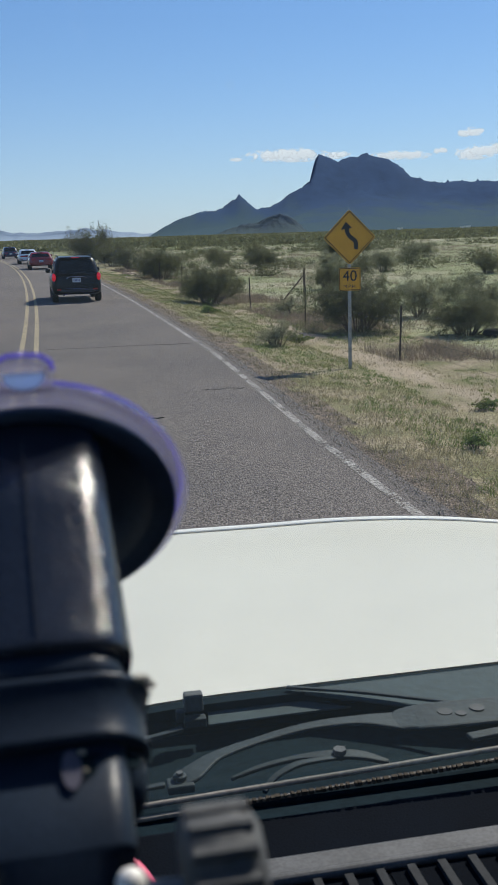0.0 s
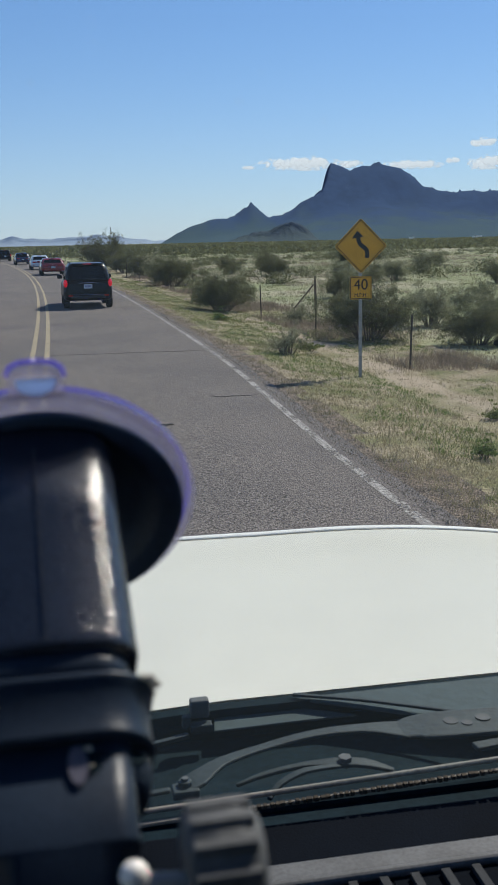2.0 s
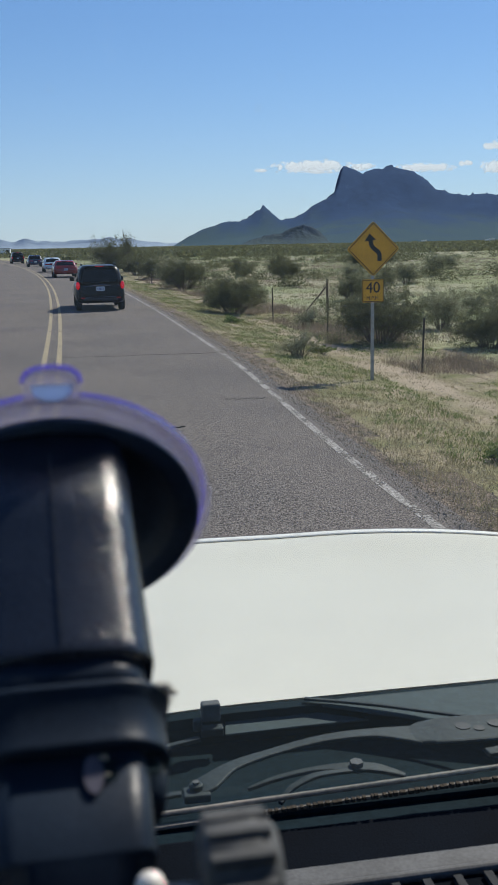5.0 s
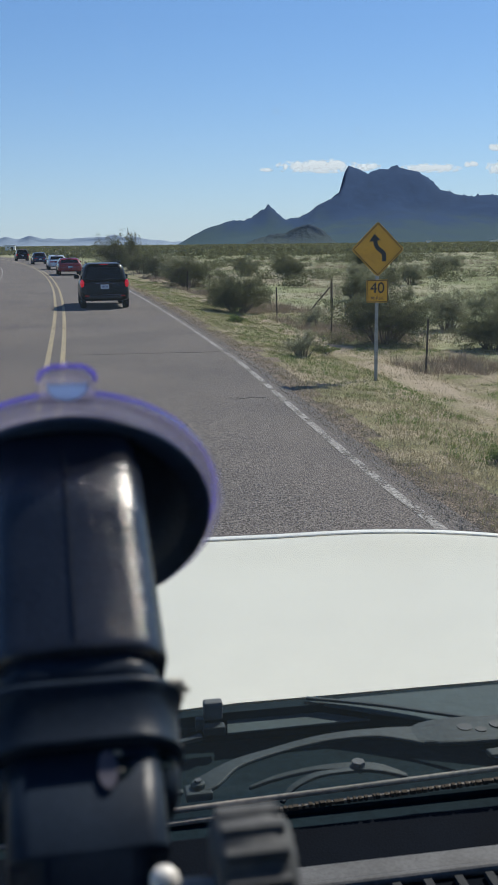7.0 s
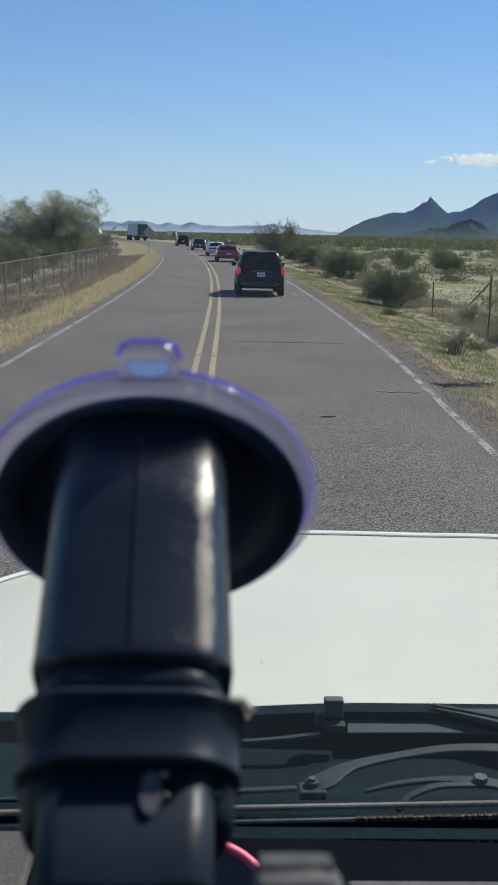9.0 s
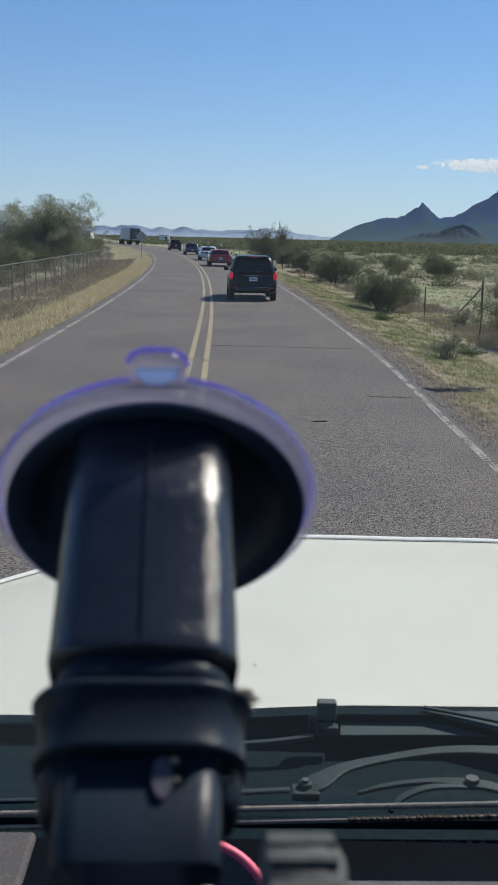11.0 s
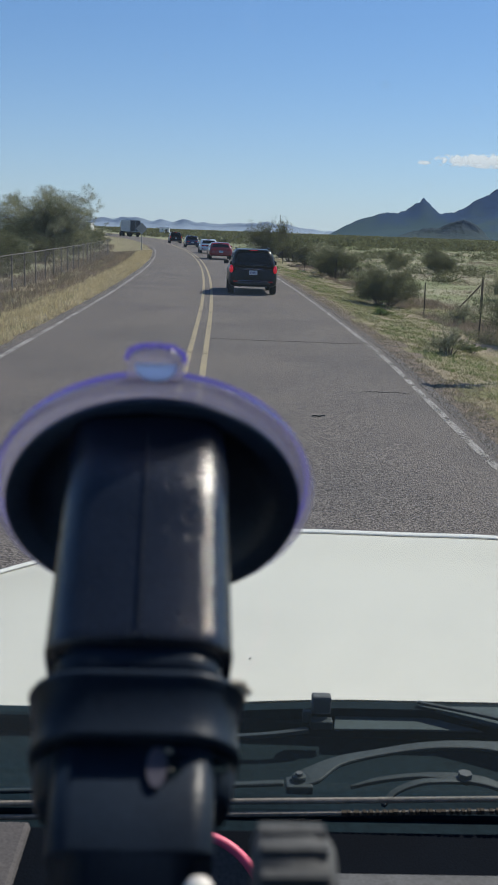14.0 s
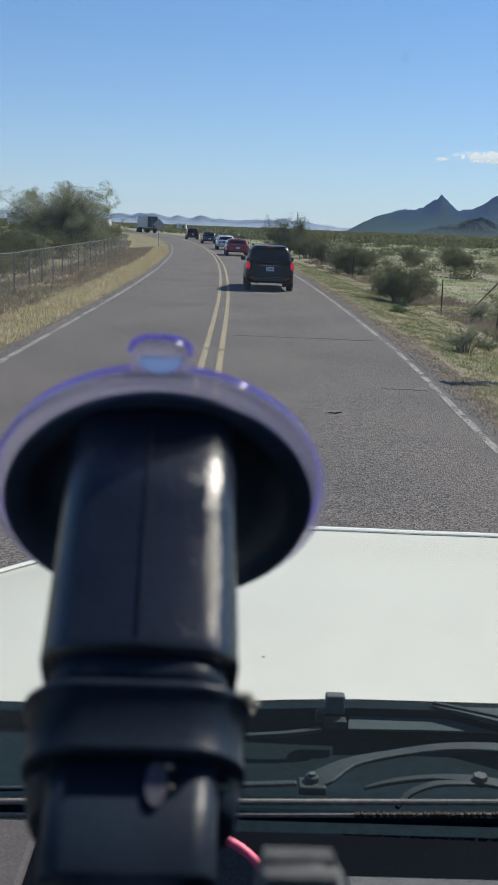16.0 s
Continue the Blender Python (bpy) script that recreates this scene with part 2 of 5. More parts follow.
# pale blue base colour imitates the haze before these hills
HAZE_BLUE = mat("far_hills", (0.36, 0.43, 0.53), 1.0, 0, 0.05, 0.004, 0.02, 0, spec=0.0)
CAB_DARK = mat("dark_cab_lining", (0.024, 0.032, 0.048), 0.9, 0, 0.2, 8, 120, 0.2)
HEADLINER = mat("headliner", (0.13, 0.15, 0.19), 0.9, 0, 0.1, 8, 120, 0.2)


def worn(m, scale, fine, gone):
    """Lets the surface below show where the paint has flaked away."""
    nt = m.node_tree
    geo = nt.nodes.new("ShaderNodeNewGeometry")
    a, b = nt.nodes.new("ShaderNodeTexNoise"), nt.nodes.new("ShaderNodeTexNoise")
    a.inputs["Scale"].default_value, b.inputs["Scale"].default_value = scale, fine
    add = nt.nodes.new("ShaderNodeMath")
    add.operation = "ADD"
    for n, k in ((a, 0), (b, 1)):
        n.inputs["Detail"].default_value = 3
        nt.links.new(geo.outputs["Position"], n.inputs["Vector"])
        nt.links.new(n.outputs["Fac"], add.inputs[k])
    ramp = nt.nodes.new("ShaderNodeMapRange")
    ramp.inputs["From Min"].default_value, ramp.inputs["From Max"].default_value = 2 * gone - 0.06, 2 * gone + 0.06
    nt.links.new(add.outputs[0], ramp.inputs["Value"])
    nt.links.new(ramp.outputs["Result"], nt.nodes["Principled BSDF"].inputs["Alpha"])


worn(PAINT_W, 1.6, 28, 0.452)
worn(PAINT_Y, 1.2, 24, 0.40)


def two_zones(m, low, z0, z1, scale):
    """Thin scrub on the lower slopes, bare rock higher up, with a ragged border."""
    nt = m.node_tree
    b = nt.nodes["Principled BSDF"]
    src = b.inputs["Base Color"].links[0].from_socket
    geo, sep, n = nt.nodes.new("ShaderNodeNewGeometry"), nt.nodes.new("ShaderNodeSeparateXYZ"), nt.nodes.new("ShaderNodeTexNoise")
    n.inputs["Scale"].default_value, n.inputs["Detail"].default_value = scale, 6
    nt.links.new(geo.outputs["Position"], sep.inputs[0])
    nt.links.new(geo.outputs["Position"], n.inputs["Vector"])
    add = nt.nodes.new("ShaderNodeMath")
    add.operation = "MULTIPLY_ADD"
    add.inputs[1].default_value = -1.6 * (z1 - z0)
    nt.links.new(n.outputs["Fac"], add.inputs[0])
    nt.links.new(sep.outputs["Z"], add.inputs[2])
    ramp, mix = nt.nodes.new("ShaderNodeMapRange"), nt.nodes.new("ShaderNodeMix")
    ramp.inputs["From Min"].default_value, ramp.inputs["From Max"].default_value = z0 - 0.8 * (z1 - z0), z1 - 0.8 * (z1 - z0)
    ramp.interpolation_type = "SMOOTHSTEP"
    nt.links.new(add.outputs[0], ramp.inputs["Value"])
    mix.data_type = "RGBA"
    mix.inputs["A"].default_value = (*low, 1)
    nt.links.new(ramp.outputs["Result"], mix.inputs["Factor"])
    nt.links.new(src, mix.inputs["B"])
    nt.links.new(mix.outputs["Result"], b.inputs["Base Color"])




def haze_shading(m, share):
    """Bends normals towards one fixed direction, flattening light and shade as haze would."""
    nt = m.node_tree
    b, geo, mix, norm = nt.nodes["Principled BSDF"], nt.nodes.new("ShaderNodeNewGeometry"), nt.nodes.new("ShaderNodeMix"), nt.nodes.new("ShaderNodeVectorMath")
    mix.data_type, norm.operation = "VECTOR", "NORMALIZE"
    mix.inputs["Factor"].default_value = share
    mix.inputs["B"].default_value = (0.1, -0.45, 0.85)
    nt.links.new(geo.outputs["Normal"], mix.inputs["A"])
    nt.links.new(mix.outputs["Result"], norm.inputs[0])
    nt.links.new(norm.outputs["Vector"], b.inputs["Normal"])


# scrub colour of the low slopes is haze-tinted as well
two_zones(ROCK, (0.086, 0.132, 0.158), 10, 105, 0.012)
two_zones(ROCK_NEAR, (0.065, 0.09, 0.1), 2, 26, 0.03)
haze_shading(ROCK, 0.7)


def cloud_mat():
    """Soft ragged cloud: thin at the rim, thicker in the middle."""
    m = bpy.data.materials.new("cloud")
    m.use_nodes = True
    nt = m.node_tree
    nt.nodes.remove(nt.nodes["Principled BSDF"])
    tc, geo = nt.nodes.new("ShaderNodeTexCoord"), nt.nodes.new("ShaderNodeNewGeometry")
    mp = nt.nodes.new("ShaderNodeMapping")
    mp.inputs["Location"].default_value, mp.inputs["Scale"].default_value = (-1, 0, -0.72), (2, 0, 2)
    nt.links.new(tc.outputs["Generated"], mp.inputs["Vector"])
    ln = nt.nodes.new("ShaderNodeVectorMath")
    ln.operation = "LENGTH"
    nt.links.new(mp.outputs["Vector"], ln.inputs[0])
    n = nt.nodes.new("ShaderNodeTexNoise")
    n.inputs["Scale"].default_value, n.inputs["Detail"].default_value, n.inputs["Roughness"].default_value = 0.03, 6, 0.62
    nt.links.new(geo.outputs["Position"], n.inputs["Vector"])
    k = nt.nodes.new("ShaderNodeMath")
    k.operation = "MULTIPLY_ADD"
    k.inputs[1].default_value = 2.4
    nt.links.new(n.outputs["Fac"], k.inputs[0])
    neg = nt.nodes.new("ShaderNodeMath")
    neg.operation = "MULTIPLY"
    neg.inputs[1].default_value = -1.0
    nt.links.new(ln.outputs["Value"], neg.inputs[0])
    nt.links.new(neg.outputs[0], k.inputs[2])
    ramp = nt.nodes.new("ShaderNodeMapRange")
    ramp.inputs["From Min"].default_value, ramp.inputs["From Max"].default_value = 0.42, 0.78
    ramp.interpolation_type = "SMOOTHSTEP"
    nt.links.new(k.outputs[0], ramp.inputs["Value"])
    # emission replaces sunlight on the cloud; greyer low colour paints its shaded base
    tint = nt.nodes.new("ShaderNodeMix")
    tint.data_type = "RGBA"
    tint.inputs["A"].default_value, tint.inputs["B"].default_value = (0.66, 0.71, 0.8, 1), (0.88, 0.91, 0.98, 1)
    sep = nt.nodes.new("ShaderNodeSeparateXYZ")
    nt.links.new(tc.outputs["Generated"], sep.inputs[0])
    nt.links.new(sep.outputs["Z"], tint.inputs["Factor"])
    em, tr, mx = nt.nodes.new("ShaderNodeEmission"), nt.nodes.new("ShaderNodeBsdfTransparent"), nt.nodes.new("ShaderNodeMixShader")
    nt.links.new(tint.outputs["Result"], em.inputs["Color"])
    nt.links.new(ramp.outputs["Result"], mx.inputs["Fac"])
    nt.links.new(tr.outputs["BSDF"], mx.inputs[1])
    nt.links.new(em.outputs["Emission"], mx.inputs[2])
    nt.links.new(mx.outputs["Shader"], nt.nodes["Material Output"].inputs["Surface"])
    return m


SOFT_CLOUD = cloud_mat()


def add_track(m, color, centre, half):
    """Bare wheel-worn dirt along the verge, with ragged edges."""
    nt = m.node_tree
    b = nt.nodes["Principled BSDF"]
    src = b.inputs["Base Color"].links[0].from_socket
    geo, sep, n = nt.nodes.new("ShaderNodeNewGeometry"), nt.nodes.new("ShaderNodeSeparateXYZ"), nt.nodes.new("ShaderNodeTexNoise")
    n.inputs["Scale"].default_value, n.inputs["Detail"].default_value = 0.55, 5
    nt.links.new(geo.outputs["Position"], sep.inputs[0])
    nt.links.new(geo.outputs["Position"], n.inputs["Vector"])
    away, size, rag, ramp = (nt.nodes.new(k) for k in ("ShaderNodeMath", "ShaderNodeMath", "ShaderNodeMath", "ShaderNodeMapRange"))
    away.operation, size.operation, rag.operation = "SUBTRACT", "ABSOLUTE", "MULTIPLY_ADD"
    away.inputs[1].default_value = centre
    nt.links.new(sep.outputs["X"], away.inputs[0])
    nt.links.new(away.outputs[0], size.inputs[0])
    rag.inputs[1].default_value = 3.2
    nt.links.new(n.outputs["Fac"], rag.inputs[0])
    nt.links.new(size.outputs[0], rag.inputs[2])
    ramp.inputs["From Min"].default_value, ramp.inputs["From Max"].default_value = half + 1.35, half + 1.9
    nt.links.new(rag.outputs[0], ramp.inputs["Value"])
    mix = nt.nodes.new("ShaderNodeMix")
    mix.data_type = "RGBA"
    mix.inputs["A"].default_value = (*color, 1)
    nt.links.new(ramp.outputs["Result"], mix.inputs["Factor"])
    nt.links.new(src, mix.inputs["B"])
    nt.links.new(mix.outputs["Result"], b.inputs["Base Color"])


add_track(VERGE, (0.42, 0.335, 0.25), 6.7, 0.2)


# ---------------------------------------------------------------- mesh helpers
def part(name, bm, material, parent=None, label="", smooth=False, bevel=0.0):
    me = bpy.data.meshes.new(name)
    bmesh.ops.recalc_face_normals(bm, faces=bm.faces)
    if smooth:
        for f in bm.faces:
            f.smooth = True
    bm.to_mesh(me)
    bm.free()
    me.materials.append(material)
    ob = new(name, me)
    if parent:
        ob.parent = parent
    if label:
        ob["label"] = label
    if bevel:
        md = ob.modifiers.new("bevel", "BEVEL")
        md.width, md.segments, md.limit_method, md.angle_limit = bevel, 2, "ANGLE", radians(30)
    return ob


def raw(name, verts, faces, material, parent=None, smooth=False):
    me = bpy.data.meshes.new(name)
    me.from_pydata([tuple(v) for v in verts], [], [tuple(f) for f in faces])
    me.materials.append(material)
    if smooth:
        me.polygons.foreach_set("use_smooth", [True] * len(me.polygons))
    ob = new(name, me)
    if parent:
        ob.parent = parent
    return ob


def box(bm, cx, cy, cz, sx, sy, sz, m=None):
    mm = Matrix.LocRotScale((cx, cy, cz), None, (sx, sy, sz))
    return bmesh.ops.create_cube(bm, size=1, matrix=(m @ mm) if m else mm)["verts"]


def rod(bm, a, b, r, r2=None, seg=10):
    a, b = Vector(a), Vector(b)
    d = b - a
    m = Matrix.Translation((a + b) / 2) @ d.to_track_quat("Z", "Y").to_matrix().to_4x4()
    return bmesh.ops.create_cone(bm, cap_ends=True, segments=seg, radius1=r, radius2=r if r2 is None else r2, depth=d.length, matrix=m)["verts"]


def disc_bm(points, normal, thick):
    """A slab from a closed outline of 3D points, thick along normal."""
    bm = bmesh.new()
    n = Vector(normal).normalized() * thick
    a = [bm.verts.new(Vector(p)) for p in points]
    b = [bm.verts.new(Vector(p) + n) for p in points]
    bm.faces.new(a)
    bm.faces.new(list(reversed(b)))
    for i in range(len(a)):
        j = (i + 1) % len(a)
        bm.faces.new((a[i], b[i], b[j], a[j]))
    return bm


def lathe_bm(profile, m, seg=64):
    """Turns (radius, height) pairs about z; m poses it."""
    bm = bmesh.new()
    rings = []
    for r, h in profile:
        rings.append([bm.verts.new(m @ Vector((max(r, 1e-5) * math.cos(2 * math.pi * i / seg), max(r, 1e-5) * math.sin(2 * math.pi * i / seg), h))) for i in range(seg)])
    for a, b in zip(rings, rings[1:]):
        for i in range(seg):
            j = (i + 1) % seg
            bm.faces.new((a[i], a[j], b[j], b[i]))
    return bm


def rrect(w, d, r, n=6):
    """Outline of a rounded rectangle, w by d."""
    out = []
    for cx, cy, a0 in ((w / 2 - r, d / 2 - r, 0), (-w / 2 + r, d / 2 - r, 90), (-w / 2 + r, -d / 2 + r, 180), (w / 2 - r, -d / 2 + r, 270)):
        for i in range(n + 1):
            a = radians(a0 + 90 * i / n)
            out.append((cx + r * math.cos(a), cy + r * math.sin(a)))
        if a0 == 0:
            out += [(0.01 * w, d / 2), (-0.01 * w, d / 2)]
    return out


def loft_bm(stations, m):
    """Skins (w, d, r, height, shift in d) rounded rectangles in turn along z; m poses it."""
    bm = bmesh.new()
    rings = [[bm.verts.new(m @ Vector((x, y + sh, h))) for x, y in rrect(w, d, r)] for w, d, r, h, sh in stations]
    for a, b in zip(rings, rings[1:]):
        for i in range(len(a)):
            j = (i + 1) % len(a)
            bm.faces.new((a[i], a[j], b[j], b[i]))
    bm.faces.new(rings[0])
    bm.faces.new(list(reversed(rings[-1])))
    return bm


def thing(name, label, category, group="", kind="", at=(0, 0, 0)):
    ob = new(name)
    ob.location = at
    return tagged(ob, label, category, group, kind)


# ---------------------------------------------------------------- road and ground
BEND = 4.4e-4


def bend(y):
    """How far the road has swung to the left at y."""
    if y < 25:
        return 0.0
    if y < 260:
        return -BEND * (y - 25) ** 2
    e = -BEND * 235 ** 2
    return e - 2 * BEND * 235 * (min(y, 900) - 260) * (1 - 0.35 * min(1, (y - 260) / 640))


R_EDGE, MIDDLE, L_EDGE = 3.32, -0.42, -3.95


def across(u, y):
    """World x at u metres beside the middle line; the lane narrows a little near the van."""
    t = min(1, max(0, (y - 8) / 14))
    return u + bend(y) - 0.34 * (1 - t * t * (3 - 2 * t)) * min(1, max(0, (u - 0.5) / 2.5))


ys = [-40 + 2 * i for i in range(22)] + [4 + 0.5 * i for i in range(112)] + [60 * 1.03 ** i for i in range(1, 150)]
ys = [y for y in ys if y < 4950] + [4950]


def wobble(x, y, s, seed=0.0):
    return noise.noise(Vector((x * s, y * s, seed)))


def ground_z(u, y):
    """Height of the land at u metres beside the road's middle line."""
    right, left = u - R_EDGE - 0.25, L_EDGE - 0.25 - u
    d = max(right, left)
    if d < 0:
        return -0.07
    t = min(1, d / 4.0)
    z = -0.05 - 0.34 * t * t * (3 - 2 * t)
    if d > 8:
        z += 0.25 * min(1, (d - 8) / 15)
    rough = min(1, d / 1.0)
    z += rough * (0.05 * wobble(u, y, 0.45) + 0.02 * wobble(u, y, 1.9, 3))
    if d > 2.0 and d < 5.0 and right > 0:
        z += -0.06 * math.exp(-((d - 2.6) / 0.16) ** 2) - 0.06 * math.exp(-((d - 3.9) / 0.16) ** 2)
    return z


def ribbon(name, u0, u1, z, material, steps=1, y0=-35, y1=900, parent=None):
    verts, faces = [], []
    yy = [y for y in ys if y0 <= y <= y1]
    for y in yy:
        for i in range(steps + 1):
            u = u0 + (u1 - u0) * i / steps
            edge = 0.05 * wobble(u, y, 0.7, 8) + 0.025 * wobble(u, y, 2.3, 9) if steps > 4 and i in (0, steps) else 0
            verts.append((across(u, y) + edge, y, z - 0.012 * abs(u - MIDDLE) / 3.5))
    n = steps + 1
    for j in range(len(yy) - 1):
        for i in range(steps):
            a = j * n + i
            faces.append((a, a + 1, a + n + 1, a + n))
    return raw(name, verts, faces, material, parent)


def build_ground():
    us = [-3000, -1500, -800, -450, -260, -160, -100, -65, -42, -30, -24, -19, -16, -14, -12.5] + [-11.5 + 0.5 * i for i in range(14)] + [-4.5, -4.2, -3.9, -3.4, 0, 2.9, 3.3]
    us += [3.55 + 0.25 * i for i in range(28)] + [10.5 + 0.6 * i for i in range(12)] + [18, 19.5, 21, 23, 26, 30, 35, 42, 52, 65, 85, 110, 150, 210, 300, 450, 700, 1100, 1700, 2600, 4000]
    verts, faces, mats = [], [], []
    for y in ys:
        for u in us:
            verts.append((across(u, y), y, ground_z(u, y)))
    n = len(us)
    for j in range(len(ys) - 1):
        for i in range(n - 1):
            a = j * n + i
            faces.append((a, a + 1, a + n + 1, a + n))
            u, y = (us[i] + us[i + 1]) / 2, ys[j]
            u2 = u + 0.5 * wobble(u, y, 0.5, 5)
            k = 0
            if u2 > R_EDGE - 1 and u2 < R_EDGE + 0.75 or u2 < L_EDGE + 1 and u2 > L_EDGE - 0.6:
                k = 1
            elif u2 > 0 and u2 < 9.5 or u2 < 0 and u2 > -10:
                k = 2
            mats.append(k)
    ob = raw("ground", verts, faces, PLAIN, smooth=True)
    for m in (GRAVEL, VERGE):
        ob.data.materials.append(m)
    ob.data.polygons.foreach_set("material_index", mats)
    tagged(ob, "flat desert plain of pale soil with thin green growth", "ground", kind="structure")
    road = ribbon("road", L_EDGE - 0.35, R_EDGE + 0.3, -0.02, ASPHALT, 8)
    tagged(road, "worn grey asphalt two-lane country road", "road", kind="structure")
    for name, a, b, m, lab in (("edge_line", R_EDGE - 0.055, R_EDGE + 0.05, PAINT_W, "worn white edge line"), ("edge_line", L_EDGE - 0.06, L_EDGE + 0.06, PAINT_W, "worn white edge line"),
                               ("centre_line", MIDDLE - 0.21, MIDDLE - 0.10, PAINT_Y, "faded yellow centre line"), ("centre_line", MIDDLE + 0.10, MIDDLE + 0.21, PAINT_Y, "faded yellow centre line")):
        ribbon(name, a, b, -0.015, m, 2, parent=road)["label"] = lab
    return ob


build_ground()


# ---------------------------------------------------------------- mountains, clouds
PX = 1.0 / 1790.0       # one small unit of angle, in radians
PEAK_AZ = 341 * PX      # bearing of the lone peak, right of the road


def swell(x, c, h, wl, wr, p):
    d = (c - x) / wl if x < c else (x - c) / wr
    return h * max(0.0, 1 - d ** p) if d > 0 else h


def skyline(x):
    """Height of the range in units of angle; x: units of angle from the range's left foot."""
    low = max(swell(x, 430, 100, 270, 500, 1.2), swell(x, 300, 50, 240, 300, 1.2), swell(x, 760, 95, 300, 330, 1.3))
    peak = max(swell(x, 218, 70, 107, 82, 1.0), swell(x, 165, 44, 105, 90, 1.6))
    mesa = max(swell(x, 356, 105, 150, 400, 1.0), swell(x, 357, 141, 30, 100, 2.0), swell(x, 440, 137, 110, 115, 4.0 if x < 440 else 2.6), swell(x, 470, 112, 60, 120, 2.0))
    east = max(swell(x, 600, 88, 300, 300, 6.0), swell(x, 520, 97, 70, 55, 2.0), swell(x, 716, 140, 140, 42, 1.16 if x < 716 else 4.0), swell(x, 797, 153, 160, 52, 1.8 if x < 797 else 4.0), swell(x, 832, 118, 60, 330, 0.8))
    if x < 500:
        east = 0.0
    top = 0.93 * max(peak, mesa, east)
    top += 9 * math.exp(-((x - 434) / 8) ** 2) + 3 * math.exp(-((x - 357) / 5) ** 2) + 3 * math.exp(-((x - 218) / 5) ** 2) + 4 * math.exp(-((x - 262) / 7) ** 2) + 3 * math.exp(-((x - 300) / 9) ** 2)
    crag = 2.4 * wobble(x, 0, 0.05, 1) + 3.2 * wobble(x, 0, 0.13, 2) + 2.6 * wobble(x, 0, 0.33, 3)
    if 555 < x < 650:
        crag += 9 * max(0, wobble(x, 0, 0.16, 4))
    return max(0.0, low), max(0.0, low, top), crag * min(1, low / 20)


def build_range(name, dist, func, x0, x1, nx, deep, material, label):
    verts, faces = [], []
    rows = [-1.0, -0.86, -0.72, -0.6, -0.5, -0.42, -0.35, -0.29, -0.24, -0.2, -0.16, -0.12, -0.09, -0.06, -0.03, 0.0, 0.03, 0.1, 0.3, 1.0]
    tops = [sum(func(x0 + (x1 - x0) * i / nx)[1:]) for i in range(nx + 1)]
    summit = 1.08 * max(tops)
    worn_tops = [min(tops[max(0, i - 2):i + 3]) for i in range(nx + 1)]
    worn_tops = [sum(worn_tops[max(0, i - 3):i + 4]) / len(worn_tops[max(0, i - 3):i + 4]) for i in range(nx + 1)]
    for r in rows:
        for i in range(nx + 1):
            x = x0 + (x1 - x0) * i / nx
            warp = 9 * wobble(x * PX * dist, r * deep, 0.008, 16) + 5 * wobble(x * PX * dist, r * deep, 0.025, 17)
            low = func(x + warp * min(1, abs(r) * 5))[0]
            d = dist + r * deep
            az = PEAK_AZ + (x - 217) * PX
            gully = 0.7 + 1.2 * wobble(x * PX * dist, r * deep, 0.006, 6) + 0.5 * wobble(x * PX * dist, r * deep, 0.016, 7)
            back = abs(r)
            share = 1 - min(1, back / 0.34)
            foot = max(0.0, (1 - back)) ** 1.6
            h = max(low * foot * (1 - 0.10 * gully * min(1, back * 5)), min(tops[i] + (min(tops[i], worn_tops[i]) - tops[i]) * min(1, back * 7) - 14 * back, summit * share ** 0.75 * (1 - 0.10 * gully * min(1, back * 7))))
            h = max(0.0, tops[i] if r == 0.0 else h)
            verts.append((d * math.tan(az), d, h * PX * dist - (2.0 if back > 0.98 else 0)))
    n = nx + 1
    for j in range(len(rows) - 1):
        for i in range(nx):
            a = j * n + i
            faces.append((a, a + 1, a + n + 1, a + n))
    ob = raw(name, verts, faces, material, smooth=True)
    return tagged(ob, label, "mountain", kind="structure")


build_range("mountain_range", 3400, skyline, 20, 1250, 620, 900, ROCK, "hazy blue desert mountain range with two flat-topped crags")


def small_hill(x):
    h = max(swell(x, 288, 33, 62, 46, 1.9), swell(x, 235, 19, 62, 60, 1.3)) + 2.6 * wobble(x, 0, 0.12, 3) + 1.2 * wobble(x, 0, 0.4, 5)
    return max(0, h), max(0, h), 0


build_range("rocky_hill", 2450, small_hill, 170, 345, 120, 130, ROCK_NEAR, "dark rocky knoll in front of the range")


def far_line(x):
    h = max(0, 14 + 10 * wobble(x, 0, 0.012, 21) + 5 * wobble(x, 0, 0.05, 22)) * min(1, max(0, (120 - x) / 150))
    return h, h, 0


build_range("far_hills", 4700, far_line, -700, 130, 200, 100, HAZE_BLUE, "hills on the far horizon in pale haze blue")


def build_cloud(x, up, w, h, seed):
    """A flat-based fair-weather cloud; x, up, w, h in units of angle."""
    bm = bmesh.new()
    dist = 4500
    k = PX * dist
    for p in bmesh.ops.create_icosphere(bm, subdivisions=4, radius=1)["verts"]:
        q = p.co.copy()
        q *= 1 + 0.25 * noise.noise(q * 2.1 + Vector((seed * 3.7, 0, 0)))
        q.z = max(q.z, -0.3)
        p.co = Vector((q.x * w * 0.66, q.y * h * 2.0, q.z * h * 1.15 + h * 0.25)) * k
    az = PEAK_AZ + (x - 217) * PX
    ob = part("cloud", bm, SOFT_CLOUD, smooth=True)
    ob.location = (dist * math.tan(az), dist, up * k)
    tagged(ob, "small white fair-weather cloud over the mountains", "cloud", "clouds over the range")


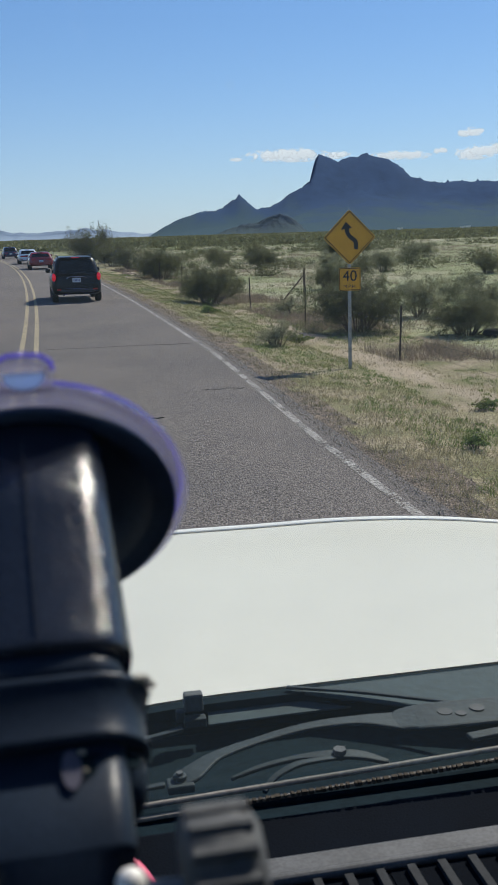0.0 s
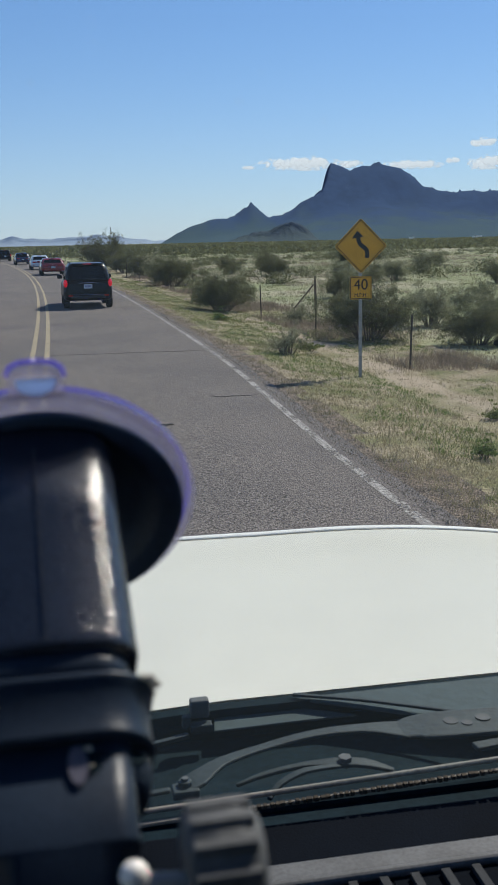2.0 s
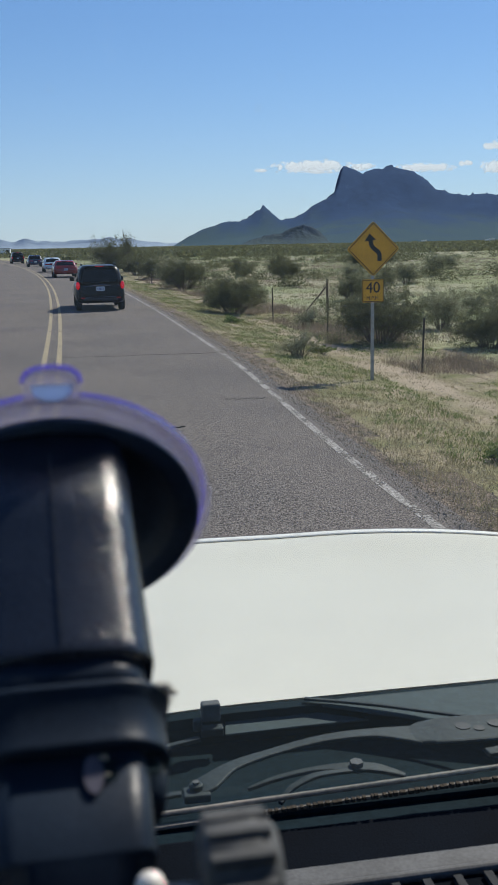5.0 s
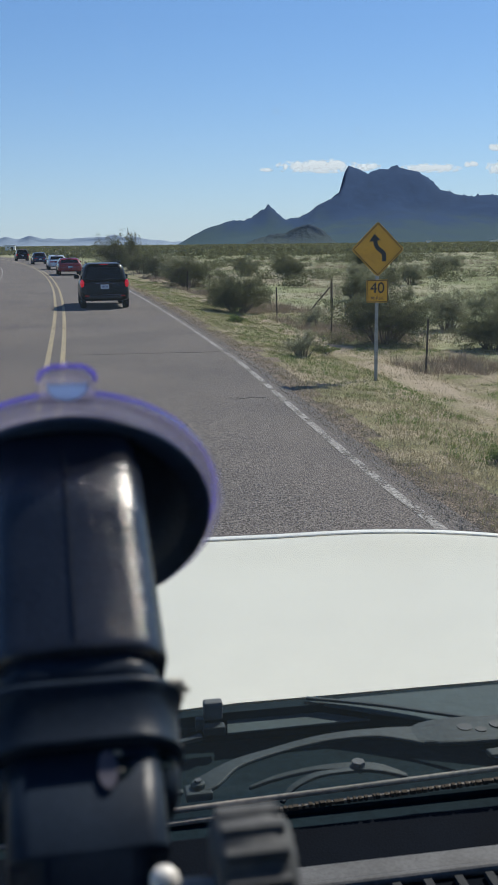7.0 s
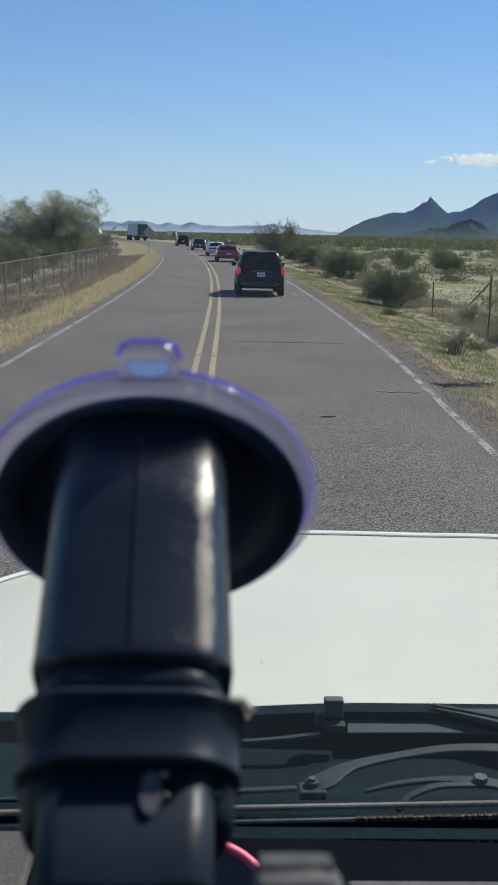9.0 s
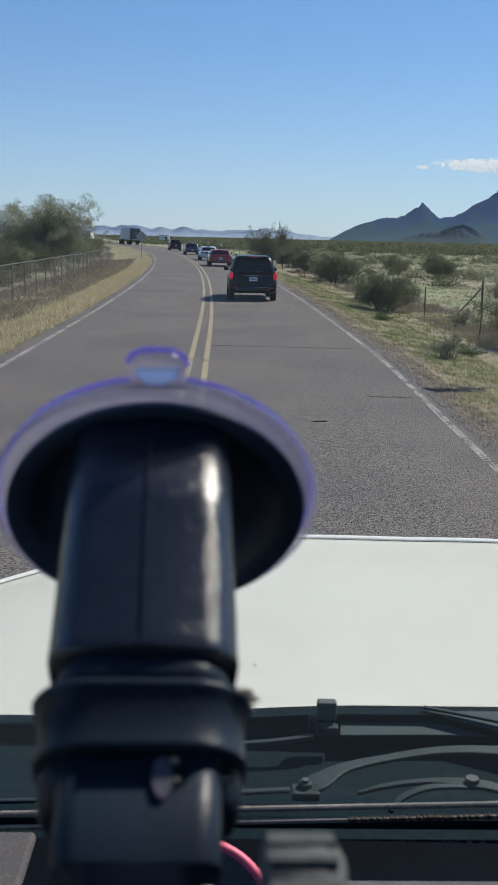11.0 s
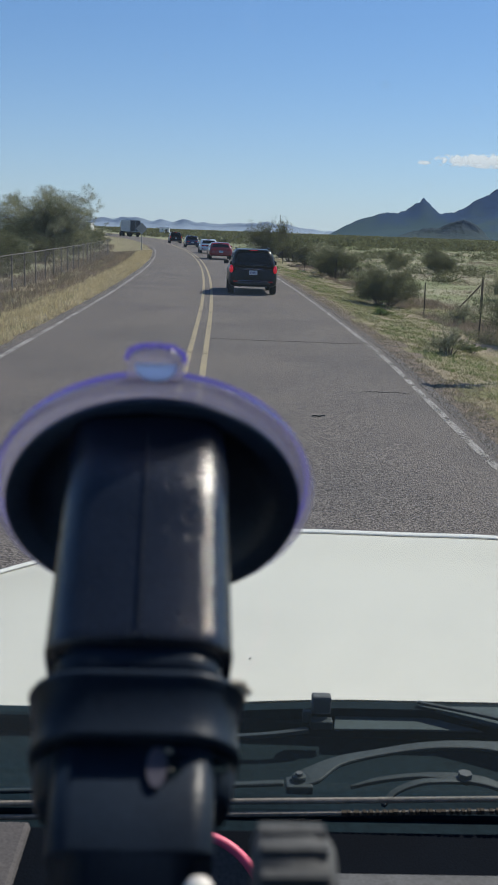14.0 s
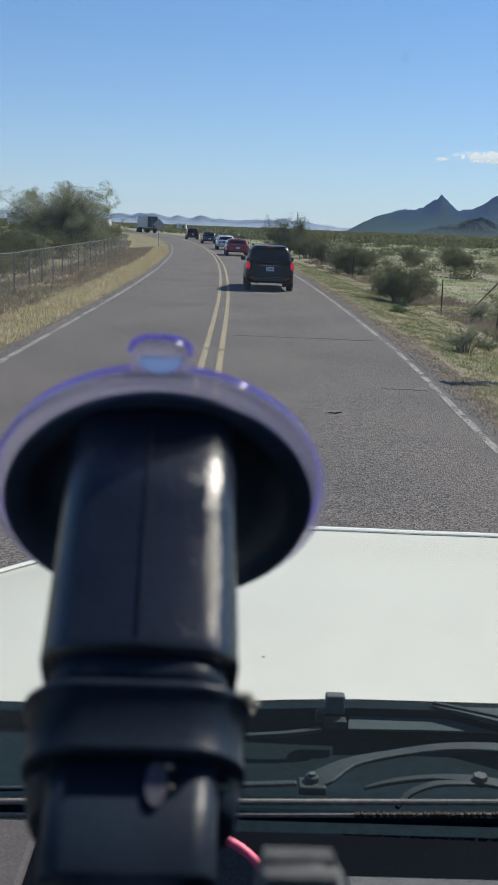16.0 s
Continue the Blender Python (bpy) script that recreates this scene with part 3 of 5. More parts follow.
for i, (x, up, w, h) in enumerate([(214, 124, 20, 5), (305, 124, 118, 17), (390, 127, 38, 9), (492, 124, 100, 12), (560, 133, 18, 8), (610, 163, 40, 11), (620, 124, 66, 18), (663, 139, 46, 12), (665, 164, 18, 8),
                                   (716, 158, 74, 20), (735, 182, 42, 13), (722, 141, 40, 8), (794, 152, 82, 20), (825, 174, 14, 9), (865, 163, 42, 12)]):
    build_cloud(x, up, w, h, i + 1)


# ---------------------------------------------------------------- the van that carries the camera
def grid_bm(f, nu, nv):
    bm = bmesh.new()
    vs = [[bm.verts.new(f(i / nu, j / nv)) for i in range(nu + 1)] for j in range(nv + 1)]
    for j in range(nv):
        for i in range(nu):
            bm.faces.new((vs[j][i], vs[j][i + 1], vs[j + 1][i + 1], vs[j + 1][i]))
    return bm


def strip(bm, pts, w, h, up=(0, 0, 1)):
    """A flat bar through points, w wide and h thick, with smooth bends."""
    up = Vector(up)
    w = list(w) if isinstance(w, (list, tuple)) else [w] * len(pts)
    if 2 < len(pts) < 8:
        q = [Vector(p) for p in pts]
        q, ww = [q[0]] + q + [q[-1]], [w[0]] + w + [w[-1]]
        pts, w = [], []
        for i in range(1, len(q) - 2):
            for k in range(5):
                t = k / 5
                pts.append(0.5 * (2 * q[i] + (q[i + 1] - q[i - 1]) * t + (2 * q[i - 1] - 5 * q[i] + 4 * q[i + 1] - q[i + 2]) * t * t + (3 * q[i] - q[i - 1] - 3 * q[i + 1] + q[i + 2]) * t ** 3))
                w.append(ww[i] + (ww[i + 1] - ww[i]) * t)
        pts.append(q[-2])
        w.append(ww[-2])
    rings = []
    for i, p in enumerate(pts):
        p = Vector(p)
        d = (Vector(pts[min(i + 1, len(pts) - 1)]) - Vector(pts[max(i - 1, 0)])).normalized()
        s = d.cross(up).normalized()
        ww = w[i]
        rings.append([bm.verts.new(p + s * a * ww / 2 + up * b * h / 2) for a, b in ((-1, -1), (1, -1), (1, 1), (-1, 1))])
    for a, b in zip(rings, rings[1:]):
        for i in range(4):
            bm.faces.new((a[i], a[(i + 1) % 4], b[(i + 1) % 4], b[i]))
    bm.faces.new(rings[0])
    bm.faces.new(rings[-1][::-1])


VAN_X = 0.6


def hood_point(a, v):
    u = 2 * a - 1
    x = VAN_X + 1.2 * u
    front = 2.86 - 0.42 * abs(u) ** 3.2
    back = 1.719 - 0.036 * (max(0.0, 0.2 - x) / 0.47) ** 1.5
    lip = 1.484 - 0.007 * min(1.0, max(0.0, (x - 0.15) / 0.4)) - 0.024 * max(0.0, (0.3 - x) / 0.8) ** 1.5 - 0.030 * max(0.0, (x - 0.75) / 0.6) ** 1.6
    if v <= 0.88:
        s = v / 0.88
        y = 1.30 + (front - 1.30) * s
        z = back + (lip - back) * s + 0.026 * math.sin(math.pi * s) + 0.006 * math.exp(-((s - 1.0) / 0.03) ** 2)
    else:
        s = (v - 0.88) / 0.12
        y = front + 0.07 * math.sin(s * math.pi / 2)
        z = lip + 0.006 - 0.13 * (1 - math.cos(s * math.pi / 2))
    return Vector((x, y, z))


def build_van():
    van = thing("camper_van", "white camper van with a broad flat bonnet, on the road", "van")
    part("bonnet", grid_bm(hood_point, 48, 50), WHITE_PAINT, van, "white painted bonnet", smooth=True)
    bm = bmesh.new()
    lip = [hood_point(i / 60, 0.89) + Vector((0, 0, 0.005)) for i in range(61)]
    rings = [[bm.verts.new(p + Vector((0, 0.016 * math.cos(t * 0.6283), 0.0045 * math.sin(t * 0.6283)))) for t in range(10)] for p in lip]
    for p0, p1 in zip(rings, rings[1:]):
        for t in range(10):
            bm.faces.new((p0[t], p0[t - 1], p1[t - 1], p1[t]))
    part("bonnet_lip", bm, LIP_LIT_PAINT, van, "rolled front lip of the bonnet", smooth=True)
    bm = bmesh.new()
    rng = random.Random(31)
    for i in range(16):
        p = hood_point(rng.uniform(0.2, 0.85), rng.uniform(0.03, 0.8)) + Vector((0, 0, 0.0006))
        r = 0.0007 + 0.0018 * rng.random() ** 3
        bm.faces.new([bm.verts.new(p + Vector((r * rng.uniform(0.6, 1.3) * math.cos(t * 1.047), 1.5 * r * rng.uniform(0.6, 1.3) * math.sin(t * 1.047), -0.147 * 1.5 * r * math.sin(t * 1.047)))) for t in range(6)])
    part("dirt_speck", bm, TRIM_BLACK, van, "specks of dirt on the bonnet")["kind"] = "stuff"
    # plain body below and behind the bonnet
    bm = bmesh.new()
    for s in (-1, 1):
        box(bm, VAN_X + s * 1.12, 1.25, 0.9, 0.12, 2.4, 0.9)
    box(bm, VAN_X, 2.42, 0.92, 2.1, 0.1, 0.86)
    part("front_body", bm, WHITE_PAINT, van, "white front wings and nose", bevel=0.04)
    bm = bmesh.new()
    box(bm, VAN_X, 2.5, 1.02, 1.3, 0.08, 0.35)
    part("grille", bm, TRIM_BLACK, van, "black grille", bevel=0.02)
    for s in (-1, 1):
        part("wheel", lathe_bm([(0.0, -0.12), (0.36, -0.12), (0.4, -0.08), (0.4, 0.08), (0.36, 0.12), (0.0, 0.12)], pose(VAN_X + s * 0.95, 1.95, 0.38, 0, 90, 0), 32), RUBBER, van)
    bm = bmesh.new()
    for s in (-1, 1):
        box(bm, VAN_X + s * 1.12, -0.7, 1.15, 0.06, 3.2, 1.3)
    box(bm, VAN_X, -2.3, 1.55, 2.3, 0.06, 2.1)
    box(bm, VAN_X, -0.7, 0.55, 2.2, 3.2, 0.06)
    part("cab_shell", bm, CAB_DARK, van, "plain cab walls and floor")
    bm = bmesh.new()
    box(bm, VAN_X, -1.22, 2.66, 2.3, 2.2, 0.05)
    part("roof", bm, HEADLINER, van, "plain cab roof", bevel=0.02)
    for s in (-1, 1):
        bm = bmesh.new()
        rod(bm, (VAN_X + s * 1.12, 0.95, 1.76), (VAN_X + s * 1.10, -0.16, 2.66), 0.045)
        part("windscreen_pillar", bm, HEADLINER, van)
    bm = bmesh.new()
    for s in (-1, 1):
        box(bm, VAN_X + s * 1.18, -0.72, 1.15, 0.05, 3.3, 1.34)
    box(bm, VAN_X, -2.36, 1.6, 2.4, 0.05, 2.3)
    box(bm, VAN_X, -1.25, 2.72, 2.4, 2.3, 0.06)
    part("outer_body", bm, WHITE_PAINT, van, "plain white outer panels", bevel=0.02)
    for s in (-1, 1):
        part("wheel", lathe_bm([(0.0, -0.12), (0.36, -0.12), (0.4, -0.08), (0.4, 0.08), (0.36, 0.12), (0.0, 0.12)], pose(VAN_X + s * 0.95, -1.5, 0.38, 0, 90, 0), 32), RUBBER, van)
    for s in (-1, 1):
        bm = bmesh.new()
        box(bm, VAN_X + s * 1.18, -1.75, 2.25, 0.05, 1.2, 0.94)
        box(bm, VAN_X + s * 1.18, -1.12, 2.25, 0.06, 0.1, 0.94)
        part("side_panel", bm, WHITE_PAINT, van, "plain white upper side panel", bevel=0.015)
        bm = bmesh.new()
        box(bm, VAN_X + s * 1.18, -0.33, 1.84, 0.05, 1.5, 0.06)
        part("window_sill", bm, TRIM_BLACK, van, bevel=0.01)
        bm = disc_bm([(VAN_X + s * 1.18, -1.07, 1.87), (VAN_X + s * 1.18, 0.72, 1.87), (VAN_X + s * 1.17, -0.12, 2.66), (VAN_X + s * 1.17, -1.07, 2.66)], (s, 0, 0), 0.005)
        part("side_window", bm, GLASS, van, "clear side window").visible_shadow = False
    # windscreen, leaning back over the dash
    bm = disc_bm([(VAN_X - 1.09, 0.925, 1.795), (VAN_X + 1.09, 0.925, 1.795), (VAN_X + 1.07, -0.14, 2.655), (VAN_X - 1.07, -0.14, 2.655)], (0, 0.63, 0.78), 0.005)
    g = part("windscreen", bm, GLASS, van, "dusty clear windscreen with a faint glare-like veil")
    g.visible_shadow = False
    # cowl tray between bonnet and glass
    bm = bmesh.new()
    box(bm, VAN_X, 1.20, 1.665, 2.16, 0.22, 0.02)
    box(bm, VAN_X, 1.29, 1.675, 2.16, 0.03, 0.05)
    part("cowl", bm, COWL, van, "dark plastic cowl tray", bevel=0.006)
    bm = bmesh.new()
    box(bm, VAN_X, 1.01, 1.655, 2.16, 0.17, 0.02)
    part("cowl_gutter", bm, COWL, van, "black gutter along the foot of the glass", bevel=0.006)
    bm = disc_bm([(0.29, 1.290, 1.712), (1.68, 1.290, 1.716), (1.68, 1.10, 1.706), (0.62, 1.13, 1.708), (0.447, 1.205, 1.710)], (0, 0, 1), 0.006)
    part("cowl_panel", bm, TEAL_PANEL, van, "grey-teal cowl cover panel", bevel=0.003)
    bm = bmesh.new()
    rod(bm, (VAN_X - 1.07, 0.93, 1.770), (VAN_X + 1.07, 0.93, 1.834), 0.0030, seg=12)
    part("glass_seal", bm, SEAL, van, "tan weathered seal along the glass foot")
    bm = bmesh.new()
    rod(bm, (VAN_X - 1.07, 0.922, 1.759), (VAN_X + 1.07, 0.922, 1.829), 0.0026, seg=8)
    part("lower_seal", bm, SEAL, van, "tan lower lip of the seal")
    bm = bmesh.new()
    rng = random.Random(6)
    for i in range(230):
        x = 0.14 + i * 0.0068 + rng.uniform(-0.002, 0.002)
        box(bm, x, 0.9185, 1.7765 + 0.0328 * x, rng.uniform(0.0025, 0.006), 0.005, rng.uniform(0.003, 0.005))
    part("seal_beading", bm, BEAD, van, "row of small dots along the glass edge")["kind"] = "stuff"
    bm = bmesh.new()
    strip(bm, [hood_point(i / 40, 0.0) + Vector((0, -0.012, -0.024)) for i in range(41)], 0.02, 0.044)
    part("rear_seal", bm, COWL, van, "dark rubber seal under the bonnet's rear edge")
    bm = bmesh.new()
    box(bm, VAN_X - 0.935, 0.72, 1.770, 0.33, 0.37, 0.012)
    part("dash_pad", bm, PAD_GREY, van, "dusty grey dash pad beside the mount", bevel=0.005)
    # dash
    bm = bmesh.new()
    box(bm, VAN_X, 0.71, 1.742, 2.2, 0.404, 0.05)
    box(bm, VAN_X, 0.47, 1.55, 2.2, 0.12, 0.42)
    part("dash_top", bm, DASH, van, "black grained dash top", bevel=0.006)
    bm = bmesh.new()
    box(bm, VAN_X + 0.3, 0.820, 1.768, 1.56, 0.030, 0.010)
    rod(bm, (VAN_X - 0.48, 0.801, 1.771), (VAN_X + 1.08, 0.801, 1.771), 0.006, seg=16)
    part("dash_ridge", bm, GREY_KNOB, van, "rounded grey ridge before the vents", bevel=0.004)
    bm = bmesh.new()
    box(bm, VAN_X + 0.35, 0.765, 1.766, 1.36, 0.06, 0.004)
    vent = part("defrost_vent", bm, DASH, van, "slotted defroster vent")
    first = None
    for i in range(42):
        if first is None:
            bm = bmesh.new()
            box(bm, 0, 0, 0, 0.008, 0.05, 0.008)
            ob = first = part("vent_slat", bm, VENT_GREY, vent)
        else:
            ob = new("vent_slat", first.data)
            ob.parent = vent
        ob.location = (VAN_X - 0.40 + i * 0.03, 0.767, 1.770)
    return van


build_van()


def build_wipers():
    wiper = thing("windscreen_wiper", "dark metal wiper arm lying on the cowl", "wiper", "wipers")
    bm = bmesh.new()
    strip(bm, [(0.098, 1.022, 1.752), (0.118, 1.030, 1.757), (0.150, 1.056, 1.760), (0.200, 1.078, 1.760), (0.268, 1.098, 1.760), (0.335, 1.105, 1.757), (0.392, 1.098, 1.752)], [0.024, 0.030, 0.018, 0.014, 0.016, 0.020, 0.046], 0.005)
    part("arm", bm, WIPER, wiper, bevel=0.002)
    bm = bmesh.new()
    strip(bm, [(0.376, 1.088, 1.752), (0.400, 1.098, 1.753), (0.440, 1.098, 1.754), (0.540, 1.096, 1.752), (0.680, 1.098, 1.748), (0.880, 1.104, 1.742)], [0.020, 0.056, 0.066, 0.064, 0.060, 0.05], 0.006)
    head = part("arm_head", bm, WIPER, wiper, bevel=0.003)
    for x, y, r in ((0.449, 1.100, 0.0095), (0.467, 1.091, 0.007), (0.492, 1.100, 0.0095)):
        bm = bmesh.new()
        rod(bm, (x, y, 1.7568), (x, y, 1.7578), r, seg=20)
        part("hole", bm, SIGN_K, head)
    bm = bmesh.new()
    strip(bm, [(0.458, 1.046, 1.748), (0.52, 1.052, 1.748), (0.64, 1.058, 1.746)], 0.016, 0.006)
    part("arm_spring", bm, WIPER, wiper, bevel=0.002)
    bm = bmesh.new()
    rod(bm, (0.104, 1.022, 1.754), (0.104, 1.022, 1.763), 0.008, seg=14)
    box(bm, 0.104, 1.018, 1.752, 0.030, 0.022, 0.010)
    joint = part("joint", bm, WIPER, wiper, bevel=0.002)
    bm = bmesh.new()
    rod(bm, (0.104, 1.022, 1.763), (0.104, 1.022, 1.766), 0.004, seg=10)
    part("rivet", bm, GREY_KNOB, joint, "worn bright rivet")
    bm = bmesh.new()
    strip(bm, [(0.088, 1.030, 1.748), (0.02, 1.028, 1.745), (-0.10, 1.022, 1.742), (-0.42, 1.01, 1.735)], [0.009, 0.008, 0.007, 0.005], 0.005)
    part("blade", bm, WIPER, wiper, bevel=0.002)

    second = thing("wiper_linkage", "dark metal linkage of the second wiper on the cowl", "wiper", "wipers")
    bm = bmesh.new()
    strip(bm, [(0.165, 1.040, 1.738), (0.200, 1.050, 1.742), (0.245, 1.055, 1.745), (0.285, 1.051, 1.746), (0.320, 1.046, 1.744), (0.352, 1.032, 1.738)], [0.003, 0.008, 0.009, 0.018, 0.018, 0.006], 0.005)
    part("link", bm, WIPER, second, bevel=0.002)
    bm = bmesh.new()
    rod(bm, (0.297, 1.049, 1.742), (0.297, 1.049, 1.754), 0.008, seg=6)
    part("nut", bm, GREY_KNOB, second, "steel hexagon nut")
    bm = bmesh.new()
    strip(bm, [(0.196, 1.004, 1.738), (0.212, 1.020, 1.745), (0.240, 1.032, 1.750), (0.268, 1.036, 1.750), (0.290, 1.042, 1.746)], [0.006, 0.008, 0.010, 0.008, 0.006], 0.004)
    part("hook", bm, WIPER, second, bevel=0.001)

    hose = thing("washer_nozzle", "square grey washer nozzle clipped to the cowl edge", "nozzle")
    bm = bmesh.new()
    box(bm, 0.153, 1.262, 1.731, 0.026, 0.016, 0.026)
    part("body", bm, GREY_KNOB, hose, "grey plastic nozzle body", bevel=0.003)
    bm = bmesh.new()
    box(bm, 0.134, 1.255, 1.716, 0.012, 0.012, 0.016)
    box(bm, 0.153, 1.250, 1.708, 0.030, 0.016, 0.012)
    part("clip", bm, WIPER, hose, bevel=0.002)
    bm = bmesh.new()
    strip(bm, [(0.134, 1.235, 1.706), (0.09, 1.225, 1.704), (0.03, 1.222, 1.70), (-0.05, 1.215, 1.70)], [0.009, 0.008, 0.008, 0.006], 0.006)
    part("hose", bm, WIPER, hose, bevel=0.001)
    flap = thing("cowl_flap", "grey-teal plastic flap on the cowl beside the nozzle", "cowl panel")
    bm = disc_bm([(0.170, 1.245, 1.700), (0.176, 1.285, 1.702), (0.240, 1.296, 1.703), (0.300, 1.282, 1.702), (0.372, 1.248, 1.700), (0.276, 1.248, 1.700)], (0, 0, 1), 0.003)
    part("flap", bm, TEAL_PANEL, flap, bevel=0.001)
    rod_ = thing("cowl_hose", "thin grey washer hose along the cowl", "hose")
    bm = bmesh.new()
    strip(bm, [(0.29, 1.290, 1.722), (0.374, 1.252, 1.723), (0.447, 1.210, 1.724), (0.50, 1.17, 1.728)], 0.006, 0.004)
    part("tube", bm, WIPER, rod_, bevel=0.001)


build_wipers()


def build_mount():
    """Suction mount; its axis comes back and down from the cup."""
    mount = thing("suction_mount", "black plastic suction mount with clear violet cup on the dash", "mount")
    def frame_of(c, side, a):
        side, a = Vector(side).normalized(), Vector(a).normalized()
        return Matrix.Translation(c) @ Matrix((side, a.cross(side), a)).transposed().to_4x4()

    lean, turn = radians(32.2), radians(3.2)
    disc = frame_of((-0.0147, 0.2597, 2.2794), (math.cos(turn), math.sin(turn), 0), (math.sin(turn) * math.cos(lean), -math.cos(turn) * math.cos(lean), -math.sin(lean))) @ Matrix.Scale(1.026, 4)
    m = frame_of((-0.0155, 0.2482, 2.2905), (0.9986, 0.0492, -0.0174), (0.0277, -0.7815, -0.6233))
    a, up = (m.to_3x3() @ Vector((0, 0, 1))).normalized(), (m.to_3x3() @ Vector((0, 1, 0))).normalized()
    bowl = [(0.0, -0.0060), (0.0300, -0.0060), (0.0360, -0.0020), (0.0373, -0.0005), (0.0376, 0.0012), (0.0371, 0.0014), (0.0350, 0.0012), (0.0322, 0.0007), (0.0314, 0.0001), (0.0303, -0.0014), (0.0285, -0.0030), (0.0262, -0.0040), (0.0225, -0.0044), (0.0, -0.0044)]
    part("cup_dish", lathe_bm(bowl, disc, 96), DISH_BLACK, mount, "black plastic cup dish", smooth=True)
    clear = part("suction_cup", lathe_bm([(0.0335, -0.0030), (0.0410, -0.0037), (0.0417, -0.0033), (0.0418, -0.0026), (0.0410, -0.0019), (0.0335, -0.0012), (0.0335, -0.0030)], disc, 96), LILAC, mount, "clear lilac vinyl suction cup", smooth=True)
    edge = [(0.0401 + 0.0007 * math.cos(t * 0.7854), -0.0053 + 0.0010 * math.sin(t * 0.7854)) for t in range(9)]
    part("cup_edge", lathe_bm(edge, disc, 96), VIOLET, clear, "violet edge of the cup", smooth=True)
    # pull tab
    da = (disc.to_3x3() @ Vector((0, 0, 1))).normalized()
    pts = [(-0.0066, 0.0400), (-0.0066, 0.0462), (-0.0058, 0.0486), (-0.0036, 0.0500), (0.0004, 0.0503), (0.0040, 0.0498), (0.0062, 0.0480), (0.0068, 0.0455), (0.0068, 0.0400)]
    bm = disc_bm([disc @ Vector((x, y, -0.0034)) for x, y in pts], da, 0.0018)
    part("pull_tab", bm, LILAC, clear, "clear pull tab", bevel=0.0005)
    bm = bmesh.new()
    for (x0, y0), (x1, y1) in zip(pts[1:-1], pts[2:-1]):
        rod(bm, disc @ Vector((x0, y0, -0.0034)), disc @ Vector((x1, y1, -0.0034)), 0.0006, seg=8)
    part("tab_edge", bm, VIOLET, clear, "violet edge of the tab", smooth=True)
    half = [(-0.0046, 0.0464)] + [(0.0001 + 0.0047 * math.cos(radians(t)), 0.0460 + 0.0040 * math.sin(radians(t))) for t in range(180, 361, 15)] + [(0.0048, 0.0464)]
    bm = disc_bm([disc @ Vector((x, y, -0.0016)) for x, y in half], da, 0.0010)
    part("tab_lens", bm, TAB_LENS, clear, "pale blue moulded half-moon")
    # upper tube
    st = [(0.0382, 0.030, 0.0076, -0.008, 0.0038), (0.0386, 0.031, 0.0078, 0.02, 0.0024), (0.0397, 0.0325, 0.0082, 0.0515, 0.0), (0.0399, 0.0330, 0.0082, 0.0538, 0.0), (0.0392, 0.0322, 0.0082, 0.0549, 0.0)]
    bm = loft_bm(st, m)
    inv = m.inverted()
    for v in bm.verts:
        q = inv @ v.co
        if q.y > 0:
            q.y -= 0.09 * abs(q.x) * min(1, q.y / 0.014)
            v.co = m @ q
    tube = part("upper_tube", bm, BLACK_PLASTIC, mount, "grained black upper tube", smooth=True)
    bm = bmesh.new()
    strip(bm, [m @ Vector((-0.0002, 0.0186, 0.002)), m @ Vector((-0.0002, 0.0180, 0.02)), m @ Vector((-0.0002, 0.01635, 0.0535))], 0.0001, 0.0004, up)
    part("mould_seam", bm, GREY_KNOB, tube, "fine mould seam")
    part("neck", loft_bm([(0.0345, 0.0285, 0.0085, 0.053, 0), (0.0362, 0.0295, 0.0085, 0.063, 0)], m), SMOOTH_BLACK, mount, smooth=True)
    # collar with its lip
    st = [(0.0400, 0.0305, 0.011, 0.0612, 0), (0.0440, 0.0330, 0.0125, 0.0616, 0), (0.0450, 0.0336, 0.0128, 0.0624, 0), (0.0446, 0.0333, 0.0126, 0.0632, 0), (0.0420, 0.0318, 0.012, 0.0642, 0), (0.0416, 0.0316, 0.012, 0.0730, 0), (0.0424, 0.0322, 0.012, 0.0744, 0), (0.0424, 0.0322, 0.012, 0.0752, 0), (0.038, 0.029, 0.011, 0.0756, 0)]
    part("collar", loft_bm(st, m), SMOOTH_BLACK, mount, "thick black clamp collar", smooth=True)
    st = [(0.0406, 0.0275, 0.0115, 0.0752, -0.0022), (0.0410, 0.0278, 0.0115, 0.0768, -0.0022), (0.0398, 0.0265, 0.011, 0.0820, -0.0030), (0.0375, 0.0245, 0.0105, 0.0840, -0.0036), (0.030, 0.020, 0.009, 0.0843, -0.0036)]
    part("clamp_ring", loft_bm(st, m), SMOOTH_BLACK, mount, "lower clamp ring", smooth=True)
    st = [(0.0316, 0.0260, 0.005, 0.070, 0.0006), (0.0312, 0.0260, 0.005, 0.0955, 0.0006), (0.0308, 0.0260, 0.005, 0.0960, 0.0006), (0.0245, 0.0255, 0.005, 0.0966, 0.0006), (0.024, 0.0255, 0.005, 0.150, 0.0006)]
    part("lower_arm", loft_bm(st, m), SMOOTH_BLACK, mount, "grained black lower arm", smooth=True)
    # worn sticker and dust on the clamp
    bm = disc_bm([m @ Vector((0.0044 + 0.0020 * math.cos(t * 0.393), 0.0136, 0.0805 + 0.0040 * math.sin(t * 0.393))) for t in range(16)], up, 0.0006)
    part("worn_sticker", bm, LABEL_GREY, mount, "worn lilac sticker")
